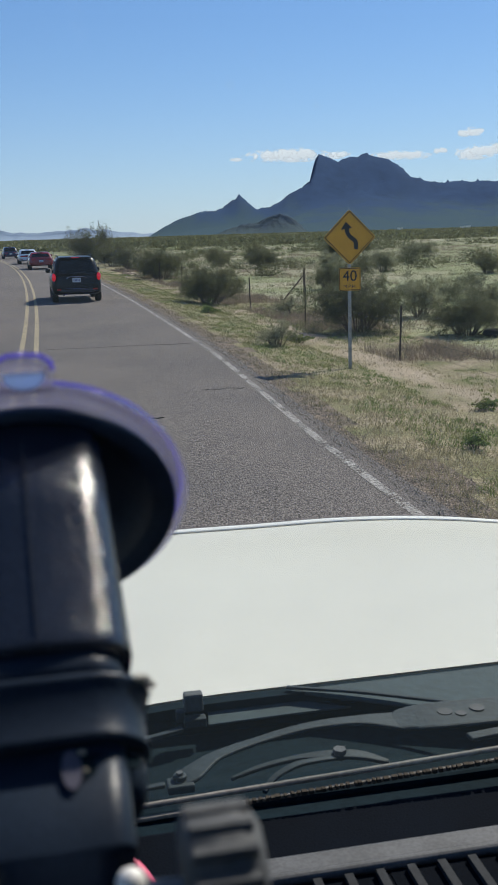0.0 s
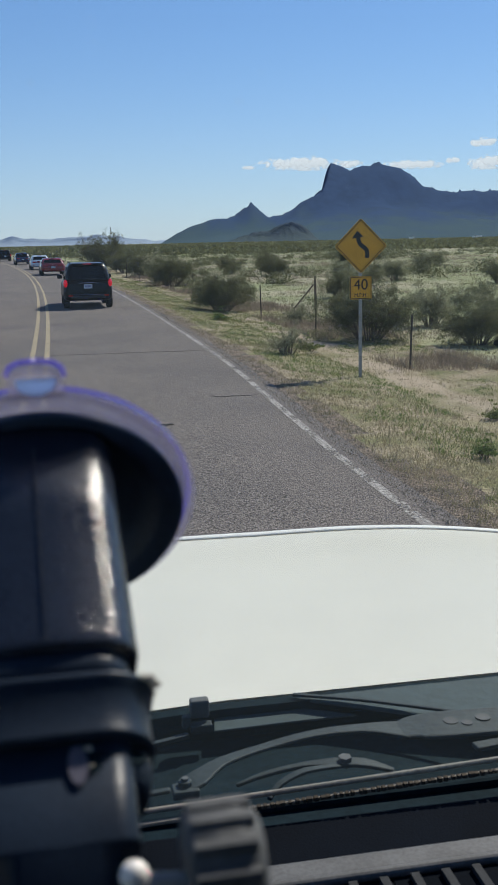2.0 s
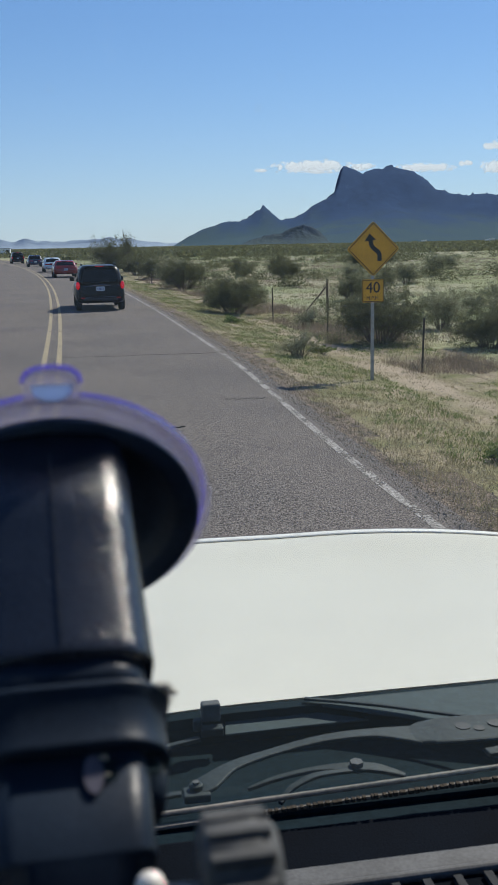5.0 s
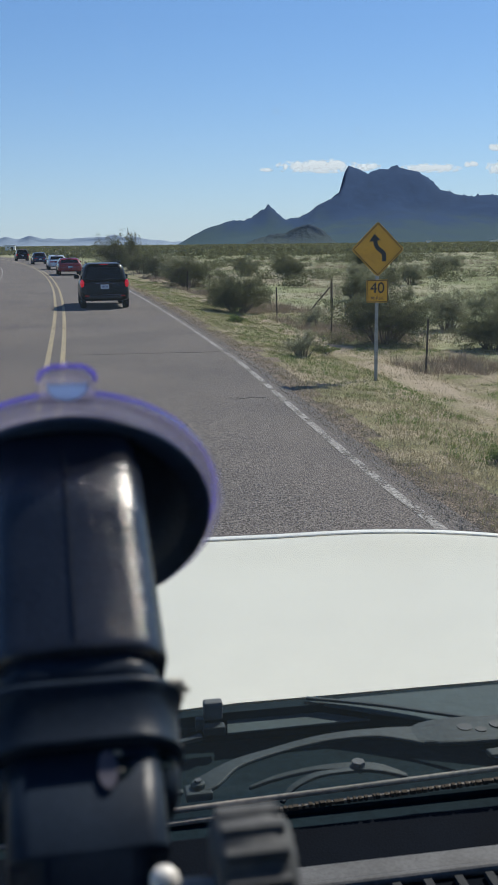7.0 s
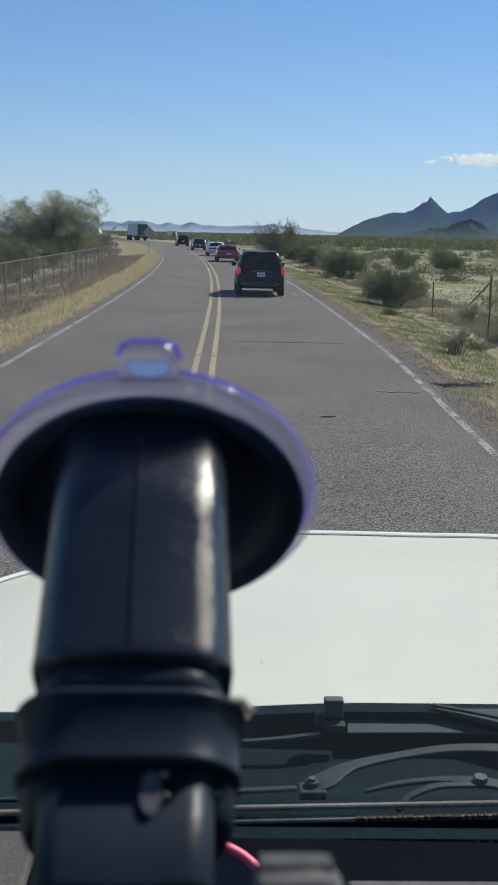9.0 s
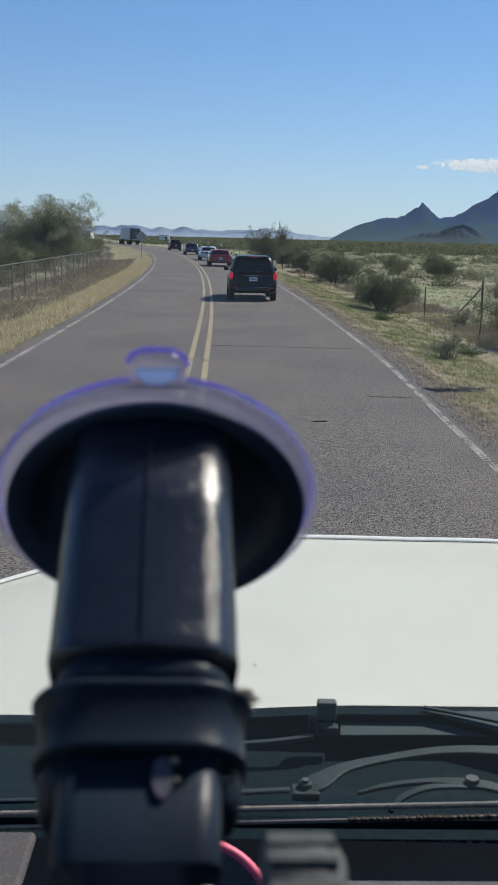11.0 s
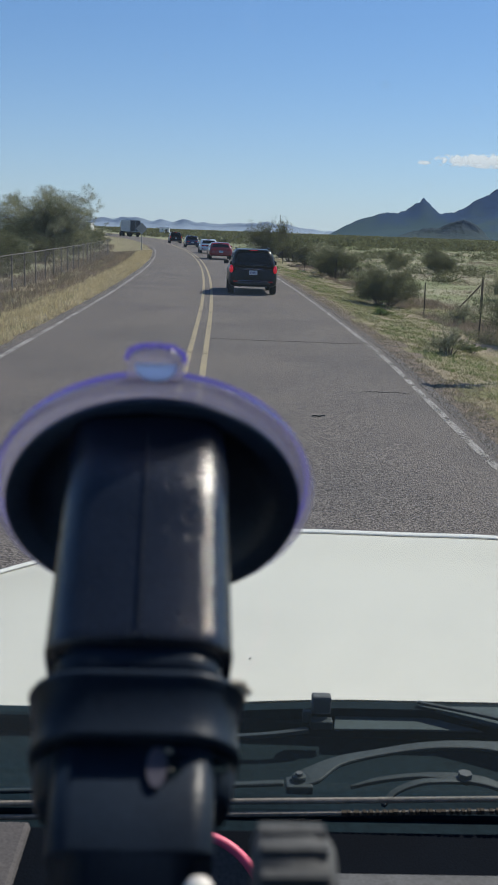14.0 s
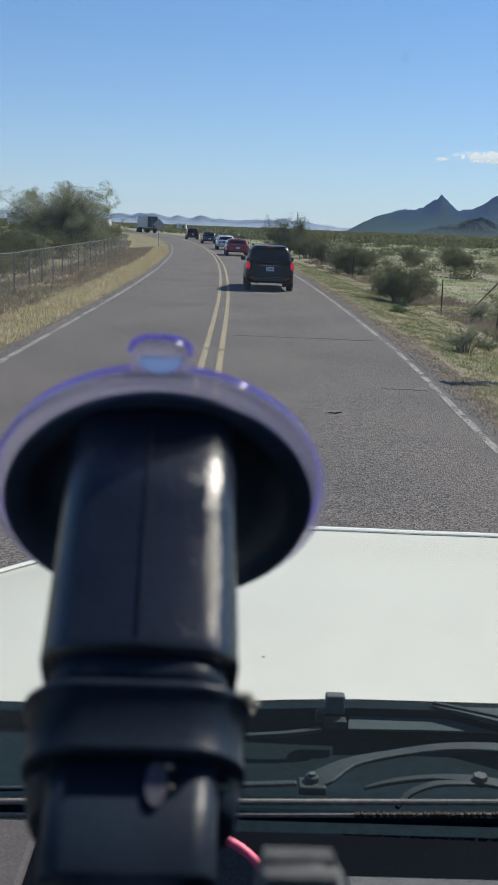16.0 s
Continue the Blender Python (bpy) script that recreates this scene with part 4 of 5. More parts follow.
    bm = disc_bm([m @ Vector((x, y, z)) for x, y, z in ((0.0064, 0.01365, 0.0778), (0.0110, 0.0133, 0.0783), (0.0160, 0.0105, 0.0770), (0.0185, 0.0075, 0.0775), (0.0178, 0.0085, 0.0795), (0.0130, 0.0125, 0.0805), (0.0065, 0.01365, 0.0825))], up, 0.0004)
    part("label_scrap", bm, COWL, mount, "torn dusty scrap of clear label")
    bm = bmesh.new()
    rng = random.Random(4)
    for i in range(26):
        p = m @ Vector((0.0190 + 0.0020 * rng.random() + 0.00012 * i, 0.0125 - 0.0003 * i + 0.002 * rng.random(), 0.0614 + 0.0010 * rng.random()))
        bmesh.ops.create_icosphere(bm, subdivisions=1, radius=0.0004 + 0.0005 * rng.random(), matrix=Matrix.Translation(p))
    for i in range(9):
        p = m @ Vector((0.0060 + 0.0012 * rng.random(), 0.0140, 0.0768 + 0.0010 * rng.random() + (0.0040 if i % 3 == 0 else 0)))
        bmesh.ops.create_icosphere(bm, subdivisions=1, radius=0.0002 + 0.0003 * rng.random(), matrix=Matrix.Translation(p))
    part("dust_crumb", bm, DUST, mount, "crumbs of pale dust")["kind"] = "stuff"
    # foot below the arm, down to the dash
    bm = bmesh.new()
    e = m @ Vector((0, 0.0006, 0.150))
    prev = e
    for i in range(1, 13):
        t = i / 12
        p = Vector((e.x, e.y + 0.33 * t * t - 0.06 * math.sin(math.pi * t), e.z + (1.775 - e.z) * t))
        rod(bm, prev, p, 0.011, seg=16)
        prev = p
    part("stem", bm, SMOOTH_BLACK, mount, smooth=True)
    part("foot", lathe_bm([(0.0, 0.0), (0.055, 0.0), (0.055, 0.008), (0.03, 0.018), (0.0, 0.02)], Matrix.Translation((prev.x, prev.y, 1.76)), 40), SMOOTH_BLACK, mount, smooth=True)
    # knob of the clamp screw, with its pink washer
    k = Matrix.Translation((0.0163, 0.151, 2.2422)) @ pose(0, 0, 0, 0, 90, 0) @ pose(0, 0, 0, 0, 0, 0)
    prof = [(0.0, -0.0068), (0.0098, -0.0068), (0.0108, -0.0060), (0.0110, 0.0030), (0.0102, 0.0056), (0.0085, 0.0068), (0.0, 0.0068)]
    knob = part("knob", lathe_bm(prof, k, 28), GREY_KNOB, mount, "ribbed grey rubber knob", smooth=True)
    bm = bmesh.new()
    for i in range(14):
        t = 2 * math.pi * i / 14
        c0 = Vector((0.0163, 0.151 + 0.0107 * math.cos(t), 2.2422 + 0.0107 * math.sin(t)))
        rod(bm, c0 - Vector((0.0058, 0, 0)), c0 + Vector((0.0052, 0, 0)), 0.0013, seg=8)
    part("grip_rib", bm, GREY_KNOB, knob)
    bm = bmesh.new()
    rod(bm, (0.0006, 0.152, 2.2400), (0.0100, 0.151, 2.2400), 0.0022, seg=12)
    part("screw", bm, STEEL, mount)
    bm = bmesh.new()
    bmesh.ops.create_icosphere(bm, subdivisions=3, radius=0.0027, matrix=Matrix.Translation((0.0006, 0.1530, 2.2416)))
    part("screw_end", bm, GLINT_WHITE, mount, "rounded screw end, white as if glinting in the sun", smooth=True)


def build_tape():
    """Pink-rimmed grey roll standing on its edge on the dash."""
    roll = thing("tape_roll", "grey roll with a pink rim standing on the dash", "tape")
    k = look((-0.0105, 0.69, 1.832), (0, 0, 2.35))
    ring = [(0.0600 + 0.0046 * math.cos(t * 0.7854), 0.0055 * math.sin(t * 0.7854)) for t in range(9)]
    part("rim", lathe_bm(ring, k, 64), PINK, roll, "pink rubber rim", smooth=True)
    part("core", lathe_bm([(0.0, -0.004), (0.0565, -0.004), (0.0565, 0.004), (0.030, 0.005), (0.0, 0.005)], k, 48), PAD_GREY, roll, "dusty grey core")


build_tape()
build_mount()


def build_specks():
    """Dried drops and grit on the glass."""
    rng = random.Random(11)
    bm = bmesh.new()
    n = Vector((0, 0.63, 0.78)).normalized()
    along = Vector((0, -1.065, 0.86)).normalized()
    foot = Vector((0, 0.925, 1.795)) - n * 0.0008
    for i in range(230):
        p = foot + along * rng.uniform(0.62, 1.02) + Vector((rng.uniform(-0.16, 0.2), 0, 0))
        r = 0.00007 + 0.00022 * rng.random() ** 4
        ang = [(rng.uniform(0.6, 1.2) * r, 2 * math.pi * k / 7) for k in range(7)]
        vs = [bm.verts.new(p + Vector((q * math.cos(t), 0, 0)) + along * q * math.sin(t)) for q, t in ang]
        bm.faces.new(vs)
    ob = part("glass_specks", bm, DUST)
    tagged(ob, "dried pale specks and grit on the windscreen", "dirt", kind="stuff")


build_specks()


# ---------------------------------------------------------------- vehicles ahead
def slab(name, a, b, c, d, out, material, parent, label="", thick=0.015, inset=0.1):
    """A pane between four corners, drawn in from the edge and set a little proud."""
    pts = [Vector(p) for p in (a, b, c, d)]
    mid = sum(pts, Vector()) / 4
    pts = [p + (mid - p) * inset for p in pts]
    n = Vector(out).normalized()
    return part(name, disc_bm([p - n * 0.005 for p in pts], n, thick), material, parent, label, bevel=0.01)


def build_car(name, label, paint, L, W, H, suv, at, yaw, category="car"):
    car = thing(name, label, category, "cars in the queue")
    r, f, hw = -L / 2, L / 2, W / 2
    belt = 1.0 if suv else 0.92
    deck = (r + 0.07, f - 1.0)
    shell = [(W - 0.22, L - 0.4, 0.25, 0.30, 0), (W - 0.06, L - 0.1, 0.28, 0.36, 0), (W, L, 0.30, 0.52, 0), (W, L - 0.01, 0.30, 0.66, 0), (W - 0.02, L - 0.06, 0.30, belt - 0.16, 0),
             (W - 0.07, (deck[1] - deck[0]) + 0.5, 0.28, belt - 0.05, (deck[0] + deck[1]) / 2 + 0.22), (W - 0.16, deck[1] - deck[0], 0.25, belt, (deck[0] + deck[1]) / 2)]
    part("body", loft_bm(shell, Matrix.Identity(4)), paint, car, smooth=True)
    z0, z1 = belt - 0.03, H
    if suv:
        base, top = (r + 0.07, f - 1.15), (r + 0.36, f - 2.0)
    else:
        base, top = (r + 0.62, f - 1.25), (r + 1.3, f - 2.2)
    cw, ct = hw - 0.07, hw - 0.25
    rings = []
    for k, wide, cut in ((0.0, 0, 0), (0.3, 0.01, 0), (0.6, 0.0, 0), (0.82, 0.0, 0.01), (0.93, 0.05, 0.06), (0.985, 0.14, 0.17), (1.0, 0.26, 0.34)):
        ya, yb = base[0] + (top[0] - base[0]) * k + cut, base[1] + (top[1] - base[1]) * k - cut
        rings.append((2 * (cw + (ct - cw) * k + 0.03 * math.sin(math.pi * k)) - wide, yb - ya, 0.2, z0 + (z1 - z0) * k, (ya + yb) / 2))
    part("cabin", loft_bm(rings, Matrix.Identity(4)), paint, car, smooth=True)

    def corner(s, y, z, inner=0.0):
        return (s * (cw + (ct - cw) * (z - z0) / (z1 - z0) + 0.02 - inner), y, z)

    def lean(z, k):
        return base[k] + (top[k] - base[k]) * (z - z0) / (z1 - z0)

    zt, zb = z1 - 0.13, z0 + 0.10
    slab("rear_window", corner(-1, lean(zb, 0), zb, 0.12), corner(1, lean(zb, 0), zb, 0.12), corner(1, lean(zt, 0), zt, 0.13), corner(-1, lean(zt, 0), zt, 0.13), (0, -1, 0.5), CAR_GLASS, car, "dark tinted rear window", 0.02, 0.03)
    slab("windscreen", corner(-1, lean(zb, 1), zb, 0.12), corner(1, lean(zb, 1), zb, 0.12), corner(1, lean(zt, 1), zt, 0.13), corner(-1, lean(zt, 1), zt, 0.13), (0, 1, 0.8), CAR_GLASS, car, "", 0.02, 0.03)
    ymid = (top[0] + top[1]) / 2
    for s in (-1, 1):
        for y0, y1, t0, t1 in ((lean(zb, 0) + 0.2, ymid - 0.03, lean(zt, 0) + 0.2, ymid - 0.03), (ymid + 0.03, lean(zb, 1) - 0.2, ymid + 0.03, lean(zt, 1) - 0.2)):
            slab("side_window", corner(s, y0, zb), corner(s, y1, zb), corner(s, t1, zt), corner(s, t0, zt), (s, 0, 0.3), CAR_GLASS, car, "", 0.02, 0.03)
        zl = 0.93 if suv else 0.78
        bm = bmesh.new()
        if suv:
            bmesh.ops.create_uvsphere(bm, u_segments=20, v_segments=12, radius=1, matrix=Matrix.Translation((s * (hw - 0.085), r + 0.10, zl + 0.03)) @ Matrix.Diagonal((0.08, 0.11, 0.15, 1)))
        else:
            box(bm, s * (hw - 0.36), r + 0.03, zl, 0.44, 0.08, 0.11)
        part("tail_light", bm, TAIL_LIT if suv else TAIL, car, "red tail light", smooth=suv, bevel=0.0 if suv else 0.03)
        bm = bmesh.new()
        box(bm, s * (hw + 0.06), f - 1.55, belt + 0.13, 0.2, 0.1, 0.15)
        part("mirror", bm, paint, car, bevel=0.03)
        for y in (r + 0.78, f - 0.85):
            wm = pose(s * (hw - 0.11), y, 0.34, 0, 90, 0)
            tyre = part("wheel", lathe_bm([(0.2, -0.1), (0.31, -0.115), (0.34, -0.08), (0.34, 0.08), (0.31, 0.115), (0.2, 0.1)], wm, 28), RUBBER, car, smooth=True)
            part("rim", lathe_bm([(0.0, 0.06 * s), (0.06, 0.07 * s), (0.19, 0.05 * s), (0.215, 0.1 * s), (0.21, -0.08 * s), (0.0, -0.08 * s)], wm, 20), RIM, tyre)
        if suv:
            bm = bmesh.new()
            rod(bm, (s * (ct - 0.03), top[0] + 0.15, H + 0.045), (s * (ct - 0.03), top[1] - 0.3, H + 0.045), 0.018)
            for y in (top[0] + 0.2, top[1] - 0.35):
                rod(bm, (s * (ct - 0.03), y, H - 0.02), (s * (ct - 0.03), y, H + 0.045), 0.018)
            part("roof_rail", bm, TRIM_BLACK, car)
        bm = bmesh.new()
        rod(bm, (s * 0.5, r + 0.04, 0.31), (s * 0.5, r + 0.3, 0.31), 0.035)
        part("exhaust", bm, TRIM_BLACK, car)
        bm = bmesh.new()
        box(bm, s * (hw - 0.25), r - 0.04, 0.5, 0.16, 0.02, 0.05)
        part("reflector", bm, TAIL, car)
    bm = bmesh.new()
    box(bm, 0, r + 0.03, 0.44, W - 0.55, 0.09, 0.12)
    part("bumper", bm, TRIM_BLACK if suv else paint, car, bevel=0.04)
    bm = bmesh.new()
    box(bm, 0, top[0] - 0.02, H - 0.035, 1.1 if suv else 0.4, 0.16, 0.035)
    part("spoiler", bm, paint, car, bevel=0.012)
    bm = bmesh.new()
    box(bm, 0, top[0] - 0.10, H - 0.035, 0.3, 0.02, 0.025)
    part("brake_light", bm, TAIL_LIT if suv else TAIL, car)
    zp = 0.84 if suv else 0.66
    bm = bmesh.new()
    box(bm, 0, r - 0.035 + (0.03 if suv else 0), zp, 0.31, 0.04, 0.155)
    plate = part("number_plate", bm, PLATE, car, "pale number plate")
    bm = bmesh.new()
    for i in range(5):
        box(bm, -0.1 + i * 0.05, r - 0.057 + (0.03 if suv else 0), zp, 0.03, 0.006, 0.07)
    part("plate_bar", bm, PLATE_INK, plate)
    bm = bmesh.new()
    if suv:
        arc = [(0.075 * i - 0.375, r + 0.005, zp + 0.135 - 0.05 * ((i - 5) / 5) ** 4) for i in range(11)]
        for p0, p1 in zip(arc, arc[1:]):
            rod(bm, p0, p1, 0.013, seg=8)
    else:
        box(bm, 0, r + 0.01, zp + 0.2, 0.5, 0.03, 0.02)
    part("trim_bar", bm, CHROME if suv else paint, car, "chrome strip above the plate" if suv else "")
    if suv:
        bm = bmesh.new()
        box(bm, 0, r + 0.002, 0.53, W - 0.7, 0.02, 0.016)
        part("bumper_strip", bm, CHROME, car, "thin bright strip along the bumper", bevel=0.008)
        bm = bmesh.new()
        rod(bm, (0.15, top[0] + 0.5, H), (0.15, top[0] + 0.42, H + 0.22), 0.006)
        part("aerial", bm, TRIM_BLACK, car)
        bm = bmesh.new()
        rod(bm, (0, base[0] - 0.0, z0 + 0.14), (0.34, base[0] + 0.02, z0 + 0.16), 0.01)
        part("rear_wiper", bm, TRIM_BLACK, car)
    car.matrix_world = pose(*at, 0, 0, yaw)
    return car


def on_road(y, lane=1.45):
    """Place and heading on the right-hand lane."""
    return (lane + bend(y), y, -0.03), math.degrees(math.atan2(bend(y - 1) - bend(y + 1), 2))


p, h = on_road(41.2, 1.30)
build_car("suv", "black five-door SUV with dark tinted rear window", CAR_BLACK, 4.6, 1.84, 1.70, True, p, h, "suv")
p, h = on_road(86)
build_car("sedan", "red four-door saloon car", CAR_RED, 4.8, 1.90, 1.37, False, p, h)
p, h = on_road(106)
build_car("sedan", "pale silver-white four-door saloon car", CAR_WHITE, 4.8, 1.85, 1.43, False, p, h)
p, h = on_road(137)
build_car("sedan", "dark blue four-door saloon car", CAR_BLUE, 4.7, 1.85, 1.5, False, p, h)
p, h = on_road(170)
build_car("suv", "dark SUV far ahead in the queue", CAR_BLACK, 4.7, 1.95, 1.8, True, p, h, "suv")


def build_truck(at, yaw):
    t = thing("semi_trailer_truck", "articulated lorry with a tall grey box trailer", "truck", "cars in the queue")
    bm = bmesh.new()
    box(bm, 0, 0, 2.6, 2.55, 14.5, 2.8)
    part("trailer_box", bm, TRAILER_SIDE, t, "grey ribbed trailer box", bevel=0.05)
    for s in (-1, 1):
        bm = bmesh.new()
        box(bm, s * 0.63, -7.28, 2.6, 1.2, 0.05, 2.6)
        door = part("trailer_door", bm, TRAILER, t, "dark trailer door", bevel=0.02)
        bm = bmesh.new()
        rod(bm, (s * 0.35, -7.34, 1.35), (s * 0.35, -7.34, 3.85), 0.025)
        part("lock_bar", bm, STEEL, door)
        bm = bmesh.new()
        box(bm, s * 1.0, -7.3, 1.12, 0.25, 0.06, 0.1)
        part("tail_light", bm, TAIL, t)
        bm = bmesh.new()
        box(bm, s * 0.95, -6.9, 0.65, 0.6, 0.03, 0.55)
        part("mud_flap", bm, RUBBER, t)
        for y in (-5.2, -4.0, 4.6, 5.8, 9.4):
            part("wheel", lathe_bm([(0.0, -0.25), (0.46, -0.25), (0.5, -0.2), (0.5, 0.2), (0.46, 0.25), (0.0, 0.25)], pose(s * 1.0, y, 0.5, 0, 90, 0), 24), RUBBER, t)
    bm = bmesh.new()
    box(bm, 0, -7.2, 0.62, 2.3, 0.1, 0.12)
    box(bm, 0, 1.0, 1.05, 0.9, 15, 0.2)
    part("chassis", bm, TRIM_BLACK, t, bevel=0.02)
    bm = bmesh.new()
    box(bm, 0, 8.6, 2.3, 2.4, 2.2, 2.8)
    box(bm, 0, 10.2, 1.5, 2.0, 1.6, 1.2)
    part("cab", bm, CAR_BLUE, t, "dark tractor cab", bevel=0.15)
    t.matrix_world = pose(*at, 0, 0, yaw)


p, h = on_road(262)
build_truck(p, h + 3)


# ---------------------------------------------------------------- sign, fences, far buildings
def text_mesh(name, body, size, material, parent, m, label=""):
    cu = bpy.data.curves.new(name, "FONT")
    cu.body, cu.size, cu.extrude, cu.align_x, cu.align_y = body, size, 0.002, "CENTER", "CENTER"
    tmp = new(name, cu)
    me = bpy.data.meshes.new_from_object(tmp.evaluated_get(bpy.context.evaluated_depsgraph_get()))
    bpy.data.objects.remove(tmp)
    me.materials.append(material)
    ob = new(name, me)
    ob.parent = parent
    ob.matrix_local = m
    if label:
        ob["label"] = label
    return ob


def build_sign(u, y):
    s = thing("curve_warning_sign", "yellow diamond winding-road sign with a speed plate on a post", "road sign")
    bm = bmesh.new()
    box(bm, 0, 0.02, 1.4, 0.06, 0.035, 3.0)
    part("post", bm, STEEL, s, "grey steel post", bevel=0.005)

    def face(name, w, zc, turn, parent, material, y0, thick, label=""):
        pts = [Vector((x, y0, z)) for x, z in rrect(w, w, w * 0.07, 4)]
        mm = Matrix.Translation((0, 0, zc)) @ Matrix.Rotation(radians(turn), 4, "Y")
        return part(name, disc_bm([mm @ p for p in pts], (0, -1, 0), thick), material, parent, label)

    d = face("diamond_plate", 0.71, 2.42, 45, s, SIGN_Y, -0.002, 0.006, "yellow diamond plate")
    # thin black border made of four bars
    for i in range(4):
        bm = bmesh.new()
        box(bm, 0, -0.011, 0.329, 0.655, 0.004, 0.013, Matrix.Translation((0, 0, 2.42)) @ Matrix.Rotation(radians(45 + 90 * i), 4, "Y"))
        part("border", bm, SIGN_K, d)
    bm = bmesh.new()
    strip(bm, [(0.12, -0.011, 2.20), (0.12, -0.011, 2.29), (0.10, -0.011, 2.36), (0.0, -0.011, 2.44), (-0.04, -0.011, 2.51), (-0.05, -0.011, 2.59)], 0.08, 0.004, (0, -1, 0))
    part("arrow_stem", bm, SIGN_K, d, "black winding arrow")
    part("arrow_head", disc_bm([(-0.17, -0.009, 2.555), (0.055, -0.009, 2.585), (-0.07, -0.009, 2.70)], (0, -1, 0), 0.004), SIGN_K, d)
    q = face("speed_plate", 0.42, 1.66, 0, s, SIGN_Y, -0.002, 0.006, "yellow speed plate")
    for i in range(4):
        bm = bmesh.new()
        box(bm, 0, -0.011, 0.196, 0.39, 0.004, 0.012, Matrix.Translation((0, 0, 1.66)) @ Matrix.Rotation(radians(90 * i), 4, "Y"))
        part("border", bm, SIGN_K, q)
    text_mesh("numerals", "40", 0.28, SIGN_K, q, pose(0, -0.010, 1.712, 90, 0, 0), "black numerals 40")
    text_mesh("letters", "M.P.H.", 0.095, SIGN_K, q, pose(0, -0.010, 1.525, 90, 0, 0), "black letters M.P.H.")
    s.location = (u + bend(y), y, ground_z(u, y))


build_sign(5.55, 18.2)


def build_fence():
    """Wire stock fence along the right side: steel posts and four strands."""
    f = thing("wire_fence", "rusty steel post and wire stock fence along the roadside", "fence")
    u0 = 7.45
    rng = random.Random(3)
    spots = [(u0 + rng.uniform(-0.1, 0.1), 12.8 + 8.0 * i) for i in range(17)]
    for u, y in spots:
        bm = bmesh.new()
        box(bm, 0, 0, 0.5, 0.04, 0.012, 1.4)
        box(bm, 0, 0.015, 0.5, 0.012, 0.035, 1.4)
        ob = part("fence_post", bm, POST, f)
        ob.location = (u + bend(y), y, ground_z(u, y))
        ob.rotation_euler = (radians(rng.uniform(-3, 3)), radians(rng.uniform(-3, 3)), 0)
    for k in range(4):
        bm = bmesh.new()
        for (u, y), (u2, y2) in zip(spots, spots[1:]):
            z = 0.3 + 0.26 * k
            rod(bm, (u + bend(y), y - 0.03, ground_z(u, y) + z), (u2 + bend(y2), y2 - 0.03, ground_z(u2, y2) + z), 0.0028, seg=4)
        part("wire", bm, POST, f)


build_fence()


def build_mesh_fence():
    """Chain-link fence on the left of the road."""
    f = thing("chain_link_fence", "grey chain-link fence with steel posts beside dry weeds", "fence")
    u0 = -8.4
    spots = [(u0, 30 + 3.0 * i) for i in range(24)]
    for u, y in spots:
        bm = bmesh.new()
        rod(bm, (0, 0, -0.1), (0, 0, 1.55), 0.03, seg=8)
        ob = part("fence_post", bm, FENCE_GREY, f)
        ob.location = (u + bend(y), y, ground_z(u, y))
    verts, faces = [], []

    def pt(y, z):
        return (u0 + bend(y), y, ground_z(u0, y) + z)

    def bar(a, b, w):
        k = len(verts)
        verts.extend([(a[0], a[1], a[2] - w), (a[0], a[1], a[2] + w), (b[0], b[1], b[2] + w), (b[0], b[1], b[2] - w)])
        faces.append((k, k + 1, k + 2, k + 3))

    n = int(69 / 0.14)
    for i in range(n):
        y = 30 + 0.14 * i
        bar(pt(y, 0.05), pt(y + 0.9, 1.45), 0.010)
        bar(pt(y + 0.9, 0.05), pt(y, 1.45), 0.010)
    for i in range(24):
        bar(pt(30 + 3 * i, 1.47), pt(33 + 3 * i, 1.47), 0.018)
    raw("wire_mesh", verts, faces, FENCE_GREY, f)["kind"] = "stuff"


build_mesh_fence()


def build_shed(u, y, w, d, h, label):
    s = thing("shed", label, "building")
    bm = bmesh.new()
    box(bm, 0, 0, h / 2, w, d, h)
    part("wall", bm, WALL_WHITE, s, bevel=0.05)
    bm = bmesh.new()
    box(bm, 0, 0, h + 0.1, w + 0.3, d + 0.3, 0.2)
    part("roof", bm, STEEL, s)
    bm = bmesh.new()
    box(bm, 0.2 * w, -d / 2 - 0.02, 1.1, 1.0, 0.06, 2.1)
    part("door", bm, TRIM_BLACK, s)
    s.location = (u, y, ground_z(u - bend(y), y) - 0.1)


build_shed(-36, 270, 4.5, 6, 3.4, "white flat-roofed shed by the far bend")
build_shed(-62, 300, 9, 6, 3.6, "long white trailer home behind scrub")
build_shed(-24, 430, 4, 5, 2.6, "low white house on the far plain")


def build_mast(x, y, h):
    m = thing("radio_mast", "thin grey lattice mast on the horizon", "mast")
    for s, t in ((-0.4, -0.3), (0.4, -0.3), (0, 0.4)):
        bm = bmesh.new()
        rod(bm, (s, t, -0.5), (s * 0.6, t * 0.6, h), 0.09, seg=6)
        part("leg", bm, STEEL, m)
    bm = bmesh.new()
    for i in range(16):
        z, k = h * i / 16, 1 - 0.4 * i / 16
        rod(bm, (-0.4 * k, -0.3 * k, z), (0.4 * k, -0.3 * k, z + h / 16), 0.05, seg=4)
        rod(bm, (0.4 * k, -0.3 * k, z), (0, 0.4 * k, z + h / 16), 0.05, seg=4)
    part("bracing", bm, STEEL, m)
    m.location = (x, y, -0.2)


build_mast(46, 830, 16)


